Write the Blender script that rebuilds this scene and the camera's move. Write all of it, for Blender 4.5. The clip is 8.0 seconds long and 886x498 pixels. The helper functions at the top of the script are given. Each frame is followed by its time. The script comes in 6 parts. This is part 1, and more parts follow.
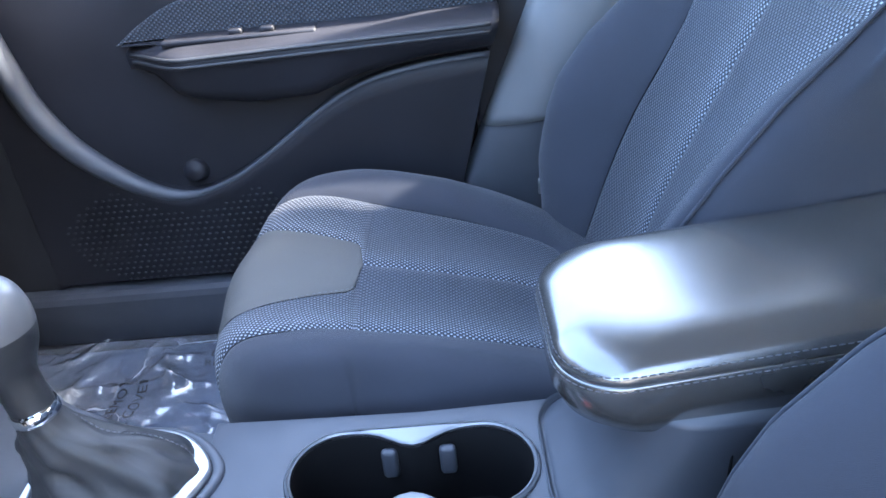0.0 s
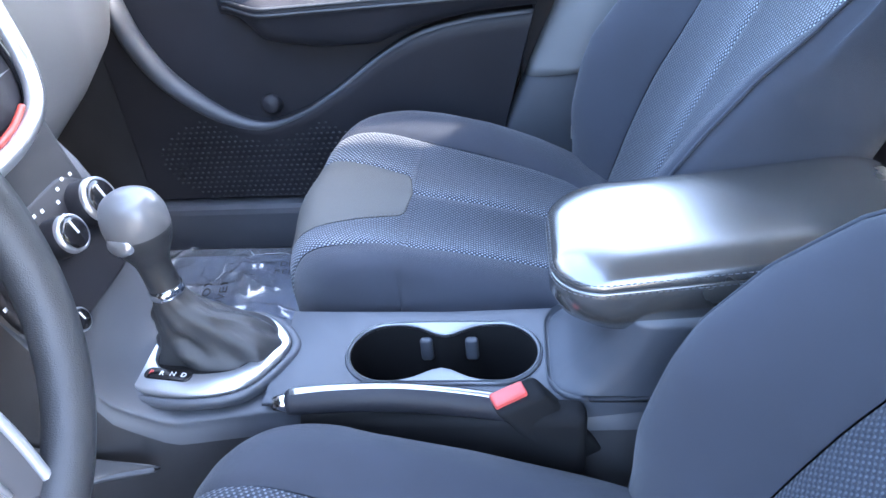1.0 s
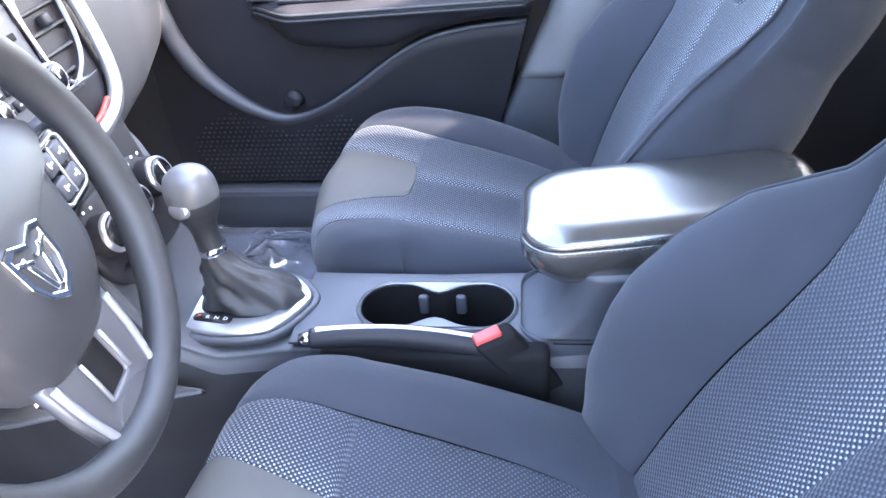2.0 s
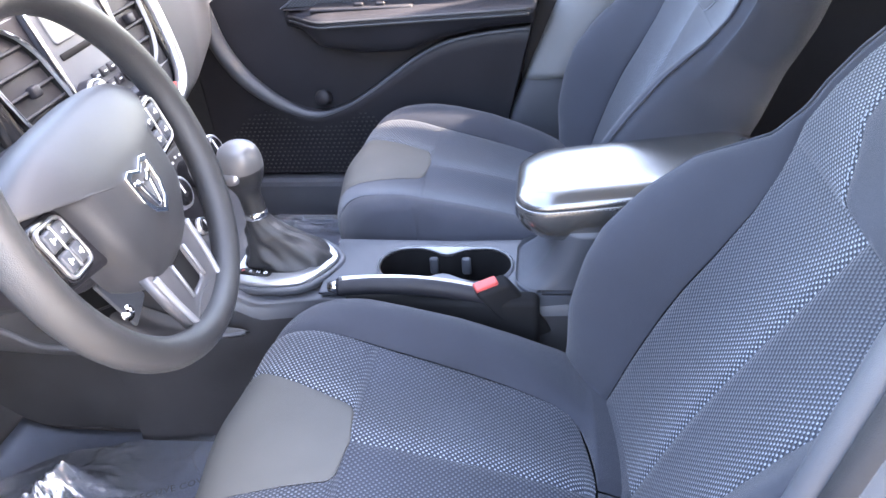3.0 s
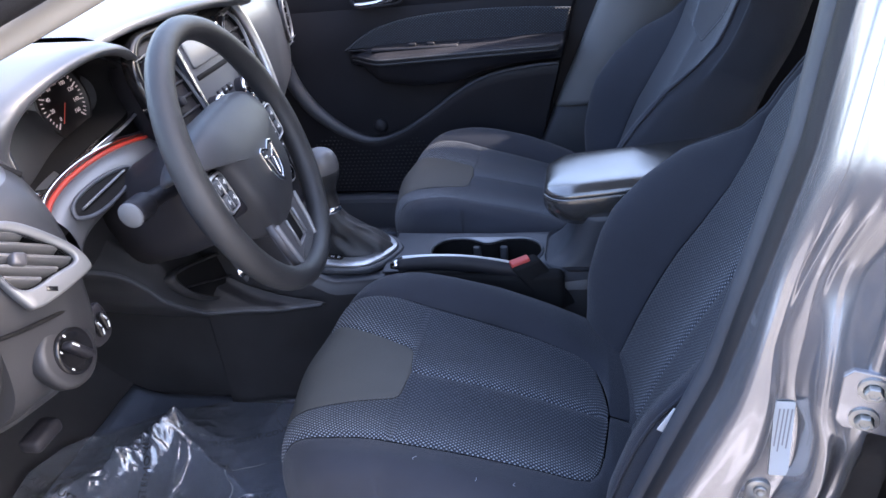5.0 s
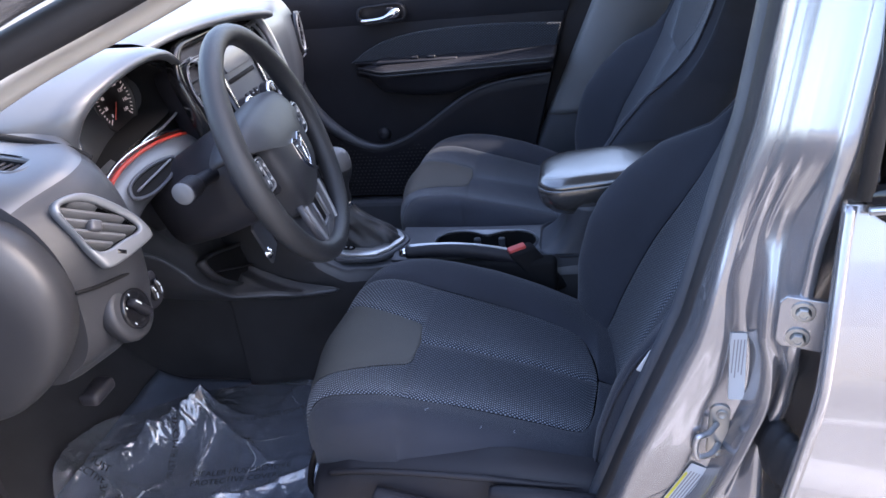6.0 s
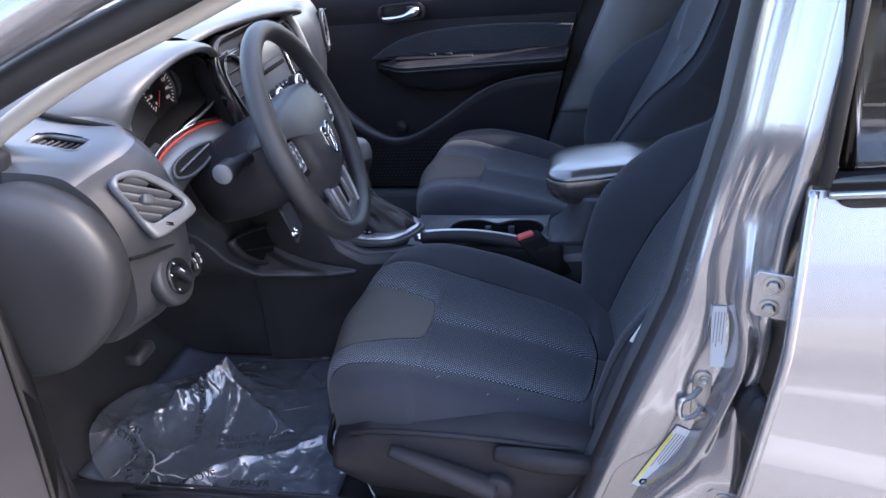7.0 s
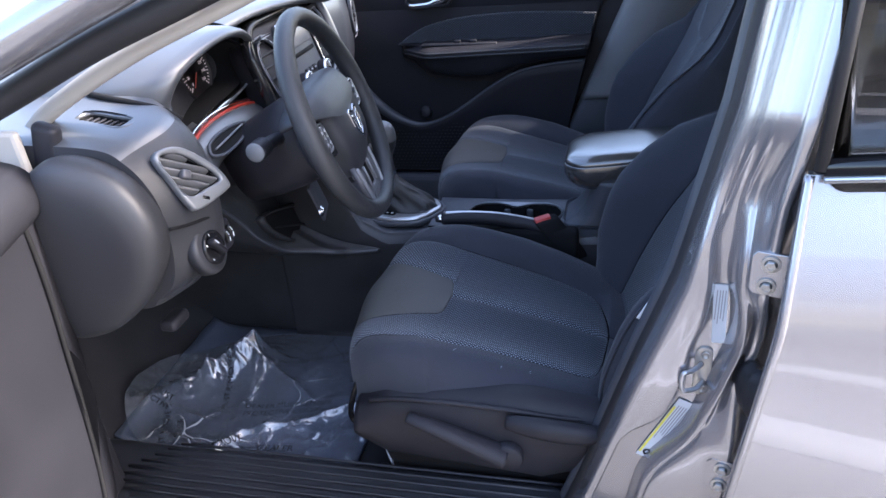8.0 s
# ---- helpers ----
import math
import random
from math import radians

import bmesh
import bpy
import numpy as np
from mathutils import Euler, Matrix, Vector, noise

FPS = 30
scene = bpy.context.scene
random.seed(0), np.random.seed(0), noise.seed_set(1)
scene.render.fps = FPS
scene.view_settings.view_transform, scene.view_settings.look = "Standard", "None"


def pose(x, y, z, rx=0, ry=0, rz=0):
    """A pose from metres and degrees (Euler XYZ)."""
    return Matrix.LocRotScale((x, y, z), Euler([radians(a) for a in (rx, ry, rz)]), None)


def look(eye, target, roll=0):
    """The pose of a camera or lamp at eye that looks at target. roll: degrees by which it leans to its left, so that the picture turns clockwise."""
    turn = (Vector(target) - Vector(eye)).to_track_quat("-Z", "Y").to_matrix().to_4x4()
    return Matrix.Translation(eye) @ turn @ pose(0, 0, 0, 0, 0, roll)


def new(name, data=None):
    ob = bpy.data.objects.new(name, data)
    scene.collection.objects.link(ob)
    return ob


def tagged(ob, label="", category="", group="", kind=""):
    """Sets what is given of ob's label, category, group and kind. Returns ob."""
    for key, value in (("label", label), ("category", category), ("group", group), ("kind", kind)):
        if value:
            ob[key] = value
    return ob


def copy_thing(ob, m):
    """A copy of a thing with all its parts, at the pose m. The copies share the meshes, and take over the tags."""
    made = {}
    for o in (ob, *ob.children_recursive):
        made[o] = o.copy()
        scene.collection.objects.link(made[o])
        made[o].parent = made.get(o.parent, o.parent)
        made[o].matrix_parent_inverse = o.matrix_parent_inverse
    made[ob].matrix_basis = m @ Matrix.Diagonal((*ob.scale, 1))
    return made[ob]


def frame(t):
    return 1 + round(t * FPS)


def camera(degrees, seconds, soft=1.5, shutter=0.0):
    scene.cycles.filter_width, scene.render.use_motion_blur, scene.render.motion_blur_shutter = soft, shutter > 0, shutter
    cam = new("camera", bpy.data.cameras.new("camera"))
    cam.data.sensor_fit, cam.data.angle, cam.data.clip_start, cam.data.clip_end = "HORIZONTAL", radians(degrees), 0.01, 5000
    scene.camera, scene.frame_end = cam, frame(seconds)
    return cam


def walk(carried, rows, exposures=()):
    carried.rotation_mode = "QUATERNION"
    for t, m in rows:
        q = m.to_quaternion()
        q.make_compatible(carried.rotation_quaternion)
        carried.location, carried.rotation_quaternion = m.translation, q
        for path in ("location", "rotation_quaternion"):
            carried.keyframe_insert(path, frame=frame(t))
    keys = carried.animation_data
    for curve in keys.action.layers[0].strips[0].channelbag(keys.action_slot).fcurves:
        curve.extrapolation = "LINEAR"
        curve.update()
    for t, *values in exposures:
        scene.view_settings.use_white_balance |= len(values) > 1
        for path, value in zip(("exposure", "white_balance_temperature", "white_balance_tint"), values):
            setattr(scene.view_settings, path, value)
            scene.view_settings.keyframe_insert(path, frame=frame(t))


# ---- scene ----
cam = camera(63.4, 8.0, soft=1.5)
PATH = [
    (0, (-0.243, -0.081, 0.817), (-0.301, 1.649, -0.186), -5.7),
    (0.5, (-0.231, -0.146, 0.857), (-0.342, 1.529, -0.23), -5.5),
    (1, (-0.219, -0.233, 0.905), (-0.42, 1.393, -0.242), -5.4),
    (1.5, (-0.193, -0.313, 0.945), (-0.41, 1.299, -0.219), -5.2),
    (2.8, (-0.156, -0.546, 1.008), (-0.429, 1.091, -0.108), -4.9),
    (3, (-0.142, -0.583, 1.009), (-0.424, 1.058, -0.1), -5.1),
    (3.5, (-0.124, -0.667, 1.001), (-0.41, 0.994, -0.074), -4.8),
    (4, (-0.12, -0.735, 1.004), (-0.414, 0.945, -0.042), -5.0),
    (4.5, (-0.123, -0.794, 1.017), (-0.481, 0.9, 0.017), -6.0),
    (4.7, (-0.11, -0.81, 1.03), (-0.513, 0.876, 0.033), -6.9),
    (5.8, (-0.106, -0.973, 1.053), (-0.463, 0.762, 0.125), -6.6),
    (6, (-0.103, -0.996, 1.056), (-0.48, 0.731, 0.12), -6.7),
    (6.5, (-0.099, -1.052, 1.068), (-0.496, 0.671, 0.134), -6.4),
    (7, (-0.088, -1.092, 1.079), (-0.496, 0.626, 0.14), -5.9),
    (7.5, (-0.078, -1.122, 1.089), (-0.513, 0.584, 0.139), -5.6),
    (8, (-0.07, -1.147, 1.093), (-0.538, 0.542, 0.128), -5.7),
]
walk(cam, [(t, look(eye, target, roll)) for t, eye, target, roll in PATH],
     exposures=[(0.0, 4.72, 6300, 9), (1.6, 5.22, 6700, 12), (2.8, 5.03, 7600, 17), (3.6, 4.9, 7650, 17), (4.4, 3.78, 7000, 17), (5.8, 2.93, 6500, 17), (8.0, 2.78, 6350, 15)])

# ---- light ----
world = bpy.data.worlds.new("sky")
scene.world = world
world.use_nodes = True
wn = world.node_tree.nodes
sky = wn.new("ShaderNodeTexSky")
sky.sky_type, sky.sun_disc = "NISHITA", False
sky.sun_elevation, sky.sun_rotation = radians(37), radians(82)
sky.air_density, sky.dust_density, sky.ozone_density = 1.0, 3.0, 1.0
wn["Background"].inputs["Strength"].default_value = 0.15
world.node_tree.links.new(sky.outputs[0], wn["Background"].inputs[0])
sun = new("sun", bpy.data.lights.new("sun", "SUN"))
sun.data.energy, sun.data.angle, sun.data.color = 2.4, radians(2), (1.0, 0.94, 0.86)
sun.matrix_world = look((7.9, 1.1, 6.0), (0, 0, 0))


# ---- materials ----
def material(name, base, rough=0.5, metal=0.0, grain=900.0, bump=0.15, stain=6.0, vary=0.25, coat=0.0, spec=0.5):
    m = bpy.data.materials.new(name)
    m.use_nodes = True
    n, l = m.node_tree.nodes, m.node_tree.links
    b = n["Principled BSDF"]
    b.inputs["Roughness"].default_value, b.inputs["Metallic"].default_value = rough, metal
    b.inputs["Coat Weight"].default_value = coat
    b.inputs["Specular IOR Level"].default_value = spec
    co = n.new("ShaderNodeTexCoord")
    big, fine = n.new("ShaderNodeTexNoise"), n.new("ShaderNodeTexNoise")
    big.inputs["Scale"].default_value, big.inputs["Detail"].default_value = stain, 5
    fine.inputs["Scale"].default_value, fine.inputs["Detail"].default_value = grain, 2
    for t in (big, fine):
        l.new(co.outputs["Object"], t.inputs["Vector"])
    ramp = n.new("ShaderNodeValToRGB")
    lo, hi = 1 - vary, 1 + vary
    ramp.color_ramp.elements[0].position, ramp.color_ramp.elements[1].position = 0.3, 0.7
    ramp.color_ramp.elements[0].color = (*[c * lo for c in base], 1)
    ramp.color_ramp.elements[1].color = (*[min(1, c * hi) for c in base], 1)
    l.new(big.outputs[0], ramp.inputs[0])
    l.new(ramp.outputs[0], b.inputs["Base Color"])
    rr = n.new("ShaderNodeMapRange")
    rr.inputs["To Min"].default_value, rr.inputs["To Max"].default_value = max(0, rough - 0.08), min(1, rough + 0.08)
    l.new(big.outputs[0], rr.inputs["Value"])
    l.new(rr.outputs[0], b.inputs["Roughness"])
    bp = n.new("ShaderNodeBump")
    bp.inputs["Strength"].default_value, bp.inputs["Distance"].default_value = bump, 0.001
    l.new(fine.outputs[0], bp.inputs["Height"])
    l.new(bp.outputs[0], b.inputs["Normal"])
    return m


def woven(name, dark, light, pitch_u, pitch_v, sharp=0.35, relief=0.6, rough=0.85, faded=False):
    """A cloth with raised dots in a staggered lattice, laid out by the mesh's own metre map; faded: the weave's dots grow by a second map."""
    m = material(name, dark, rough, vary=0.2)
    n, l = m.node_tree.nodes, m.node_tree.links
    b = n["Principled BSDF"]
    uv, sep = n.new("ShaderNodeUVMap"), n.new("ShaderNodeSeparateXYZ")
    l.new(uv.outputs[0], sep.inputs[0])
    waves = []
    for out, pitch in ((0, pitch_u), (1, pitch_v)):
        mul, cos = n.new("ShaderNodeMath"), n.new("ShaderNodeMath")
        mul.operation, cos.operation = "MULTIPLY", "COSINE"
        mul.inputs[1].default_value = math.pi / pitch
        l.new(sep.outputs[out], mul.inputs[0])
        l.new(mul.outputs[0], cos.inputs[0])
        waves.append(cos)
    both = n.new("ShaderNodeMath")
    both.operation = "MULTIPLY"
    l.new(waves[0].outputs[0], both.inputs[0])
    l.new(waves[1].outputs[0], both.inputs[1])
    dots = n.new("ShaderNodeMapRange")
    dots.inputs["From Min"].default_value, dots.inputs["From Max"].default_value = sharp, sharp + 0.35
    l.new(both.outputs[0], dots.inputs["Value"])
    patch_noise = n.new("ShaderNodeTexNoise")
    patch_noise.inputs["Scale"].default_value = 220
    l.new(uv.outputs[0], patch_noise.inputs["Vector"])
    spots, strength, fade = n.new("ShaderNodeMath"), n.new("ShaderNodeUVMap"), n.new("ShaderNodeMath")
    spots.operation, fade.operation, fade.use_clamp = "MULTIPLY", "MULTIPLY", True
    l.new(dots.outputs[0], spots.inputs[0])
    l.new(patch_noise.outputs[0], spots.inputs[1])
    if faded:
        strength.uv_map = "fade"
        split = n.new("ShaderNodeSeparateXYZ")
        l.new(strength.outputs[0], split.inputs[0])
        l.new(split.outputs[0], fade.inputs[1])
    else:
        n.remove(strength)
        fade.inputs[1].default_value = 1.0
    l.new(spots.outputs[0], fade.inputs[0])
    mix = n.new("ShaderNodeMix")
    mix.data_type = "RGBA"
    old = b.inputs["Base Color"].links[0].from_socket
    l.new(fade.outputs[0], mix.inputs["Factor"])
    l.new(old, mix.inputs["A"])
    mix.inputs["B"].default_value = (*light, 1)
    l.new(mix.outputs["Result"], b.inputs["Base Color"])
    bp = n.new("ShaderNodeBump")
    bp.inputs["Strength"].default_value, bp.inputs["Distance"].default_value = relief, 0.0012
    l.new(both.outputs[0], bp.inputs["Height"])
    l.new(b.inputs["Normal"].links[0].from_socket, bp.inputs["Normal"])
    l.new(bp.outputs[0], b.inputs["Normal"])
    b.inputs["Sheen Weight"].default_value = 0.15
    return m


def emitting(name, colour, strength):
    m = bpy.data.materials.new(name)
    m.use_nodes = True
    b = m.node_tree.nodes["Principled BSDF"]
    b.inputs["Base Color"].default_value = (*colour, 1)
    b.inputs["Emission Color"].default_value = (*colour, 1)
    b.inputs["Emission Strength"].default_value = strength
    return m


CLOTH = material("plain_cloth", (0.034, 0.038, 0.051), 0.85, grain=2500, bump=0.5, vary=0.15, spec=0.3)
CLOTH.node_tree.nodes["Principled BSDF"].inputs["Sheen Weight"].default_value = 0.15
DOTTED = woven("dotted_cloth", (0.019, 0.024, 0.037), (0.42, 0.46, 0.52), 0.0036, 0.0032, 0.25, faded=True)
PATCH = material("smooth_cloth", (0.088, 0.085, 0.079), 0.75, grain=3000, bump=0.3, vary=0.12)
DARKTHREAD = material("dark_thread", (0.10, 0.105, 0.12), 0.7)
THREAD = material("pale_thread", (0.30, 0.33, 0.38), 0.8)
VINYL = material("glossy_vinyl", (0.046, 0.044, 0.042), 0.25, grain=1400, bump=0.10, vary=0.15, spec=1.0, coat=1.0)
VINYL.node_tree.nodes["Principled BSDF"].inputs["Coat IOR"].default_value = 1.9
VINYL.node_tree.nodes["Principled BSDF"].inputs["Coat Roughness"].default_value = 0.19
LEATHER = material("wheel_leather", (0.030, 0.031, 0.034), 0.38, grain=1300, bump=0.5, vary=0.2)
PLASTIC = material("dark_plastic", (0.019, 0.019, 0.024), 0.5, grain=1500, bump=0.35, vary=0.2, spec=0.32)
# skin base paler than the face: part of the reflected sky is in its colour
SOFT = material("dash_skin", (0.075, 0.080, 0.090), 0.36, grain=1200, bump=0.10, vary=0.15, spec=1.0, coat=0.35)
SOFT.node_tree.nodes["Principled BSDF"].inputs["Coat Roughness"].default_value = 0.36
SOFT.node_tree.nodes["Principled BSDF"].inputs["Coat IOR"].default_value = 1.7
FASCIA = material("dash_face", (0.036, 0.037, 0.042), 0.45, grain=1300, bump=0.25, vary=0.18)
TRIM = material("satin_grey_trim", (0.26, 0.27, 0.29), 0.34, 0.3, bump=0.05, vary=0.08)
KNOB = material("satin_knob", (0.155, 0.155, 0.16), 0.36, 0.2, bump=0.05, vary=0.08)
VENTRIM = material("vent_trim", (0.22, 0.225, 0.235), 0.34, 0.4, bump=0.05, vary=0.08)
SPOKE = material("satin_spoke", (0.11, 0.11, 0.12), 0.36, 0.3, bump=0.05, vary=0.1)
GLOSS = material("gloss_black", (0.012, 0.012, 0.014), 0.15, bump=0.02, vary=0.1)
GREY = material("grey_plastic", (0.066, 0.072, 0.086), 0.42, grain=1400, bump=0.3, vary=0.15)
PALEGREY = material("pale_grey_plastic", (0.15, 0.155, 0.165), 0.5, grain=1400, bump=0.3, vary=0.1)
TREAD = material("tread_plastic", (0.022, 0.024, 0.030), 0.38, grain=1200, bump=0.3, vary=0.25)
BLACK = material("matt_black", (0.010, 0.010, 0.011), 0.8, vary=0.3, spec=0.2)
RUBBER = material("seal_rubber", (0.018, 0.018, 0.021), 0.6, bump=0.3, vary=0.3)
SILVER = material("satin_silver", (0.55, 0.56, 0.58), 0.32, 0.85, bump=0.05, vary=0.08)
CHROME = material("chrome", (0.82, 0.83, 0.85), 0.12, 1.0, bump=0.0, vary=0.03)
STEEL = material("zinc_steel", (0.45, 0.45, 0.44), 0.4, 0.9, bump=0.2, vary=0.25)
PAINT = material("silver_paint", (0.385, 0.382, 0.402), 0.27, 0.75, grain=4000, bump=0.0, vary=0.03, coat=1.0)
paint_tree = PAINT.node_tree
for socket in ("Normal", "Roughness"):
    for link in list(paint_tree.nodes["Principled BSDF"].inputs[socket].links):
        paint_tree.links.remove(link)
paint_tree.nodes["Principled BSDF"].inputs["Roughness"].default_value = 0.27
CARPET = material("carpet", (0.030, 0.030, 0.034), 0.95, grain=1800, bump=1.0, vary=0.4)
MATTED = material("floor_mat_pile", (0.100, 0.125, 0.175), 0.9, grain=1500, bump=1.0, vary=0.3)
LINER = material("headliner_cloth", (0.42, 0.40, 0.37), 0.9, grain=1800, bump=0.3, vary=0.05)
RED = material("red_button", (0.62, 0.09, 0.08), 0.45, vary=0.1)
REDTRIM = material("red_accent", (0.38, 0.04, 0.025), 0.35, vary=0.1)
DOORCLOTH = woven("door_cloth", (0.016, 0.018, 0.024), (0.10, 0.12, 0.15), 0.0042, 0.0036, 0.2)
WHITE = material("white_mark", (0.75, 0.76, 0.78), 0.6, vary=0.03)
PAPER = material("paper_label", (0.62, 0.66, 0.70), 0.5, vary=0.05)
YELLOW = material("yellow_label", (0.75, 0.70, 0.10), 0.5, vary=0.08)
INK = material("label_ink", (0.30, 0.31, 0.34), 0.6, vary=0.1)
FILMINK = material("film_ink", (0.012, 0.013, 0.018), 0.5, vary=0.1)
ASPHALT = material("asphalt", (0.13, 0.126, 0.122), 0.9, grain=160, bump=0.8, stain=1.2, vary=0.25)
STUCCO = material("brown_stucco", (0.16, 0.115, 0.09), 0.9, grain=60, bump=0.6, stain=0.8, vary=0.2)
PLINTH = material("tan_render", (0.42, 0.36, 0.28), 0.9, grain=60, bump=0.5, stain=0.8, vary=0.15)
DIAL = material("dial_face", (0.015, 0.013, 0.014), 0.4, vary=0.2)
DIALMARK = emitting("dial_marks", (0.55, 0.47, 0.47), 0.05)
DIALRED = emitting("dial_red", (0.45, 0.07, 0.05), 0.02)
SCREEN = material("display", (0.20, 0.21, 0.22), 0.25, bump=0.0, vary=0.05)


def glass(name, tint, rough=0.0):
    m = bpy.data.materials.new(name)
    m.use_nodes = True
    b = m.node_tree.nodes["Principled BSDF"]
    b.inputs["Base Color"].default_value = (*tint, 1)
    b.inputs["Roughness"].default_value = rough
    b.inputs["Transmission Weight"].default_value = 1.0
    b.inputs["IOR"].default_value = 1.45
    return m


TINT = glass("tinted_glass", (0.10, 0.11, 0.12))


def film_material():
    """Thin clear film: mostly see-through, a gloss that grows at grazing angles, a little milky scatter."""
    m = bpy.data.materials.new("clear_film")
    m.use_nodes = True
    n, l = m.node_tree.nodes, m.node_tree.links
    n.remove(n["Principled BSDF"])
    clear, shine, milk = n.new("ShaderNodeBsdfTransparent"), n.new("ShaderNodeBsdfGlossy"), n.new("ShaderNodeBsdfDiffuse")
    clear.inputs[0].default_value = (0.93, 0.95, 1.0, 1)
    shine.inputs["Color"].default_value, shine.inputs["Roughness"].default_value = (1, 1, 1, 1), 0.12
    # milk tinted blue in place of the sky that the film reflects
    milk.inputs["Color"].default_value = (0.78, 0.86, 0.97, 1)
    fres, gain = n.new("ShaderNodeFresnel"), n.new("ShaderNodeMath")
    fres.inputs["IOR"].default_value = 1.5
    gain.operation, gain.use_clamp = "MULTIPLY_ADD", True
    gain.inputs[1].default_value, gain.inputs[2].default_value = 2.6, 0.03
    co, crinkle, bp = n.new("ShaderNodeTexCoord"), n.new("ShaderNodeTexVoronoi"), n.new("ShaderNodeBump")
    warp, bend = n.new("ShaderNodeTexNoise"), n.new("ShaderNodeVectorMath")
    warp.inputs["Scale"].default_value = 7
    bend.operation = "MULTIPLY_ADD"
    bend.inputs[1].default_value = (0.10, 0.10, 0.10)
    crinkle.feature = "DISTANCE_TO_EDGE"
    crinkle.inputs["Scale"].default_value = 8
    soft = n.new("ShaderNodeMath")
    soft.operation = "MINIMUM"
    soft.inputs[1].default_value = 0.10
    bp.invert = True
    bp.inputs["Strength"].default_value, bp.inputs["Distance"].default_value = 0.55, 0.020
    l.new(co.outputs["Object"], warp.inputs["Vector"])
    l.new(warp.outputs["Color"], bend.inputs[0])
    l.new(co.outputs["Object"], bend.inputs[2])
    l.new(bend.outputs[0], crinkle.inputs["Vector"])
    l.new(crinkle.outputs["Distance"], soft.inputs[0])
    l.new(soft.outputs[0], bp.inputs["Height"])
    l.new(bp.outputs[0], shine.inputs["Normal"])
    l.new(bp.outputs[0], fres.inputs["Normal"])
    l.new(fres.outputs[0], gain.inputs[0])
    a, c = n.new("ShaderNodeMixShader"), n.new("ShaderNodeMixShader")
    vein, split = n.new("ShaderNodeMapRange"), n.new("ShaderNodeMath")
    vein.inputs["From Min"].default_value, vein.inputs["From Max"].default_value = 0.0, 0.035
    vein.inputs["To Min"].default_value, vein.inputs["To Max"].default_value = 0.44, 0.0
    patchy, spread = n.new("ShaderNodeTexNoise"), n.new("ShaderNodeMapRange")
    patchy.inputs["Scale"].default_value = 5
    spread.inputs["From Min"].default_value, spread.inputs["From Max"].default_value = 0.45, 0.65
    split.operation = "MULTIPLY_ADD"
    split.inputs[2].default_value = 0.105
    l.new(co.outputs["Object"], patchy.inputs["Vector"])
    l.new(patchy.outputs[0], spread.inputs["Value"])
    l.new(crinkle.outputs["Distance"], vein.inputs["Value"])
    l.new(vein.outputs[0], split.inputs[0])
    l.new(spread.outputs[0], split.inputs[1])
    l.new(split.outputs[0], a.inputs[0])
    l.new(clear.outputs[0], a.inputs[1])
    l.new(milk.outputs[0], a.inputs[2])
    l.new(gain.outputs[0], c.inputs[0])
    l.new(a.outputs[0], c.inputs[1])
    l.new(shine.outputs[0], c.inputs[2])
    l.new(c.outputs[0], n["Material Output"].inputs["Surface"])
    return m


FILM = film_material()


# ---- mesh helpers ----
def part(name, bm, mat, parent=None, label="", smooth=True, at=None):
    me = bpy.data.meshes.new(name)
    if smooth:
        for f in bm.faces:
            f.smooth = True
    bm.to_mesh(me)
    bm.free()
    me.materials.append(mat)
    ob = new(name, me)
    if parent is not None:
        ob.parent = parent
    if at is not None:
        ob.matrix_basis = at
    if label:
        ob["label"] = label
    return ob


def thing(name, label, category, m=None, group="", kind=""):
    ob = new(name)
    ob.empty_display_size = 0.05
    if m is not None:
        ob.matrix_basis = m
    return tagged(ob, label, category, group, kind)


def spline(points, n, closed=False):
    """A smooth curve through the points (Catmull-Rom), as n rows."""
    p = np.array(points, float)
    k = len(p)
    out = []
    spans = k if closed else k - 1
    for s in np.linspace(0, spans, n, endpoint=not closed):
        i = min(int(s), spans - 1)
        f = s - i
        idx = [(i + d) % k if closed else min(max(i + d, 0), k - 1) for d in (-1, 0, 1, 2)]
        a, b, c, d = p[idx]
        out.append(0.5 * (2 * b + (c - a) * f + (2 * a - 5 * b + 4 * c - d) * f**2 + (3 * b - a - 3 * c + d) * f**3))
    return np.array(out)


def grid(P, wrap_u=False, wrap_v=False, uv=None, caps=False, flip=False, bm=None, fade=None):
    """Quads over the array P[u][v] of places. uv: the metre map of each row and column; fade: a strength for each."""
    P = np.asarray(P, float)
    nu, nv = P.shape[:2]
    bm = bm or bmesh.new()
    vs = [[bm.verts.new(P[i, j]) for j in range(nv)] for i in range(nu)]
    if fade is not None:
        bm.loops.layers.uv.new("UVMap")
        bm.loops.layers.uv.new("fade")
    lay = bm.loops.layers.uv.verify() if uv is not None else None
    lay2 = bm.loops.layers.uv["fade"] if fade is not None else None
    for i in range(nu if wrap_u else nu - 1):
        for j in range(nv if wrap_v else nv - 1):
            ij = [(i, j), (i, (j + 1) % nv), ((i + 1) % nu, (j + 1) % nv), ((i + 1) % nu, j)]
            if flip:
                ij.reverse()
            f = bm.faces.new([vs[a][b] for a, b in ij])
            if lay:
                for lp, (a, b) in zip(f.loops, ij):
                    lp[lay].uv = uv[a][b]
            if lay2:
                for lp, (a, b) in zip(f.loops, ij):
                    lp[lay2].uv = (fade[a][b], 0)
    if caps:
        for row, rev in ((vs[0], not flip), (vs[-1], flip)):
            bm.faces.new(row[::-1] if not rev else row)
        bmesh.ops.recalc_face_normals(bm, faces=bm.faces)
    return bm


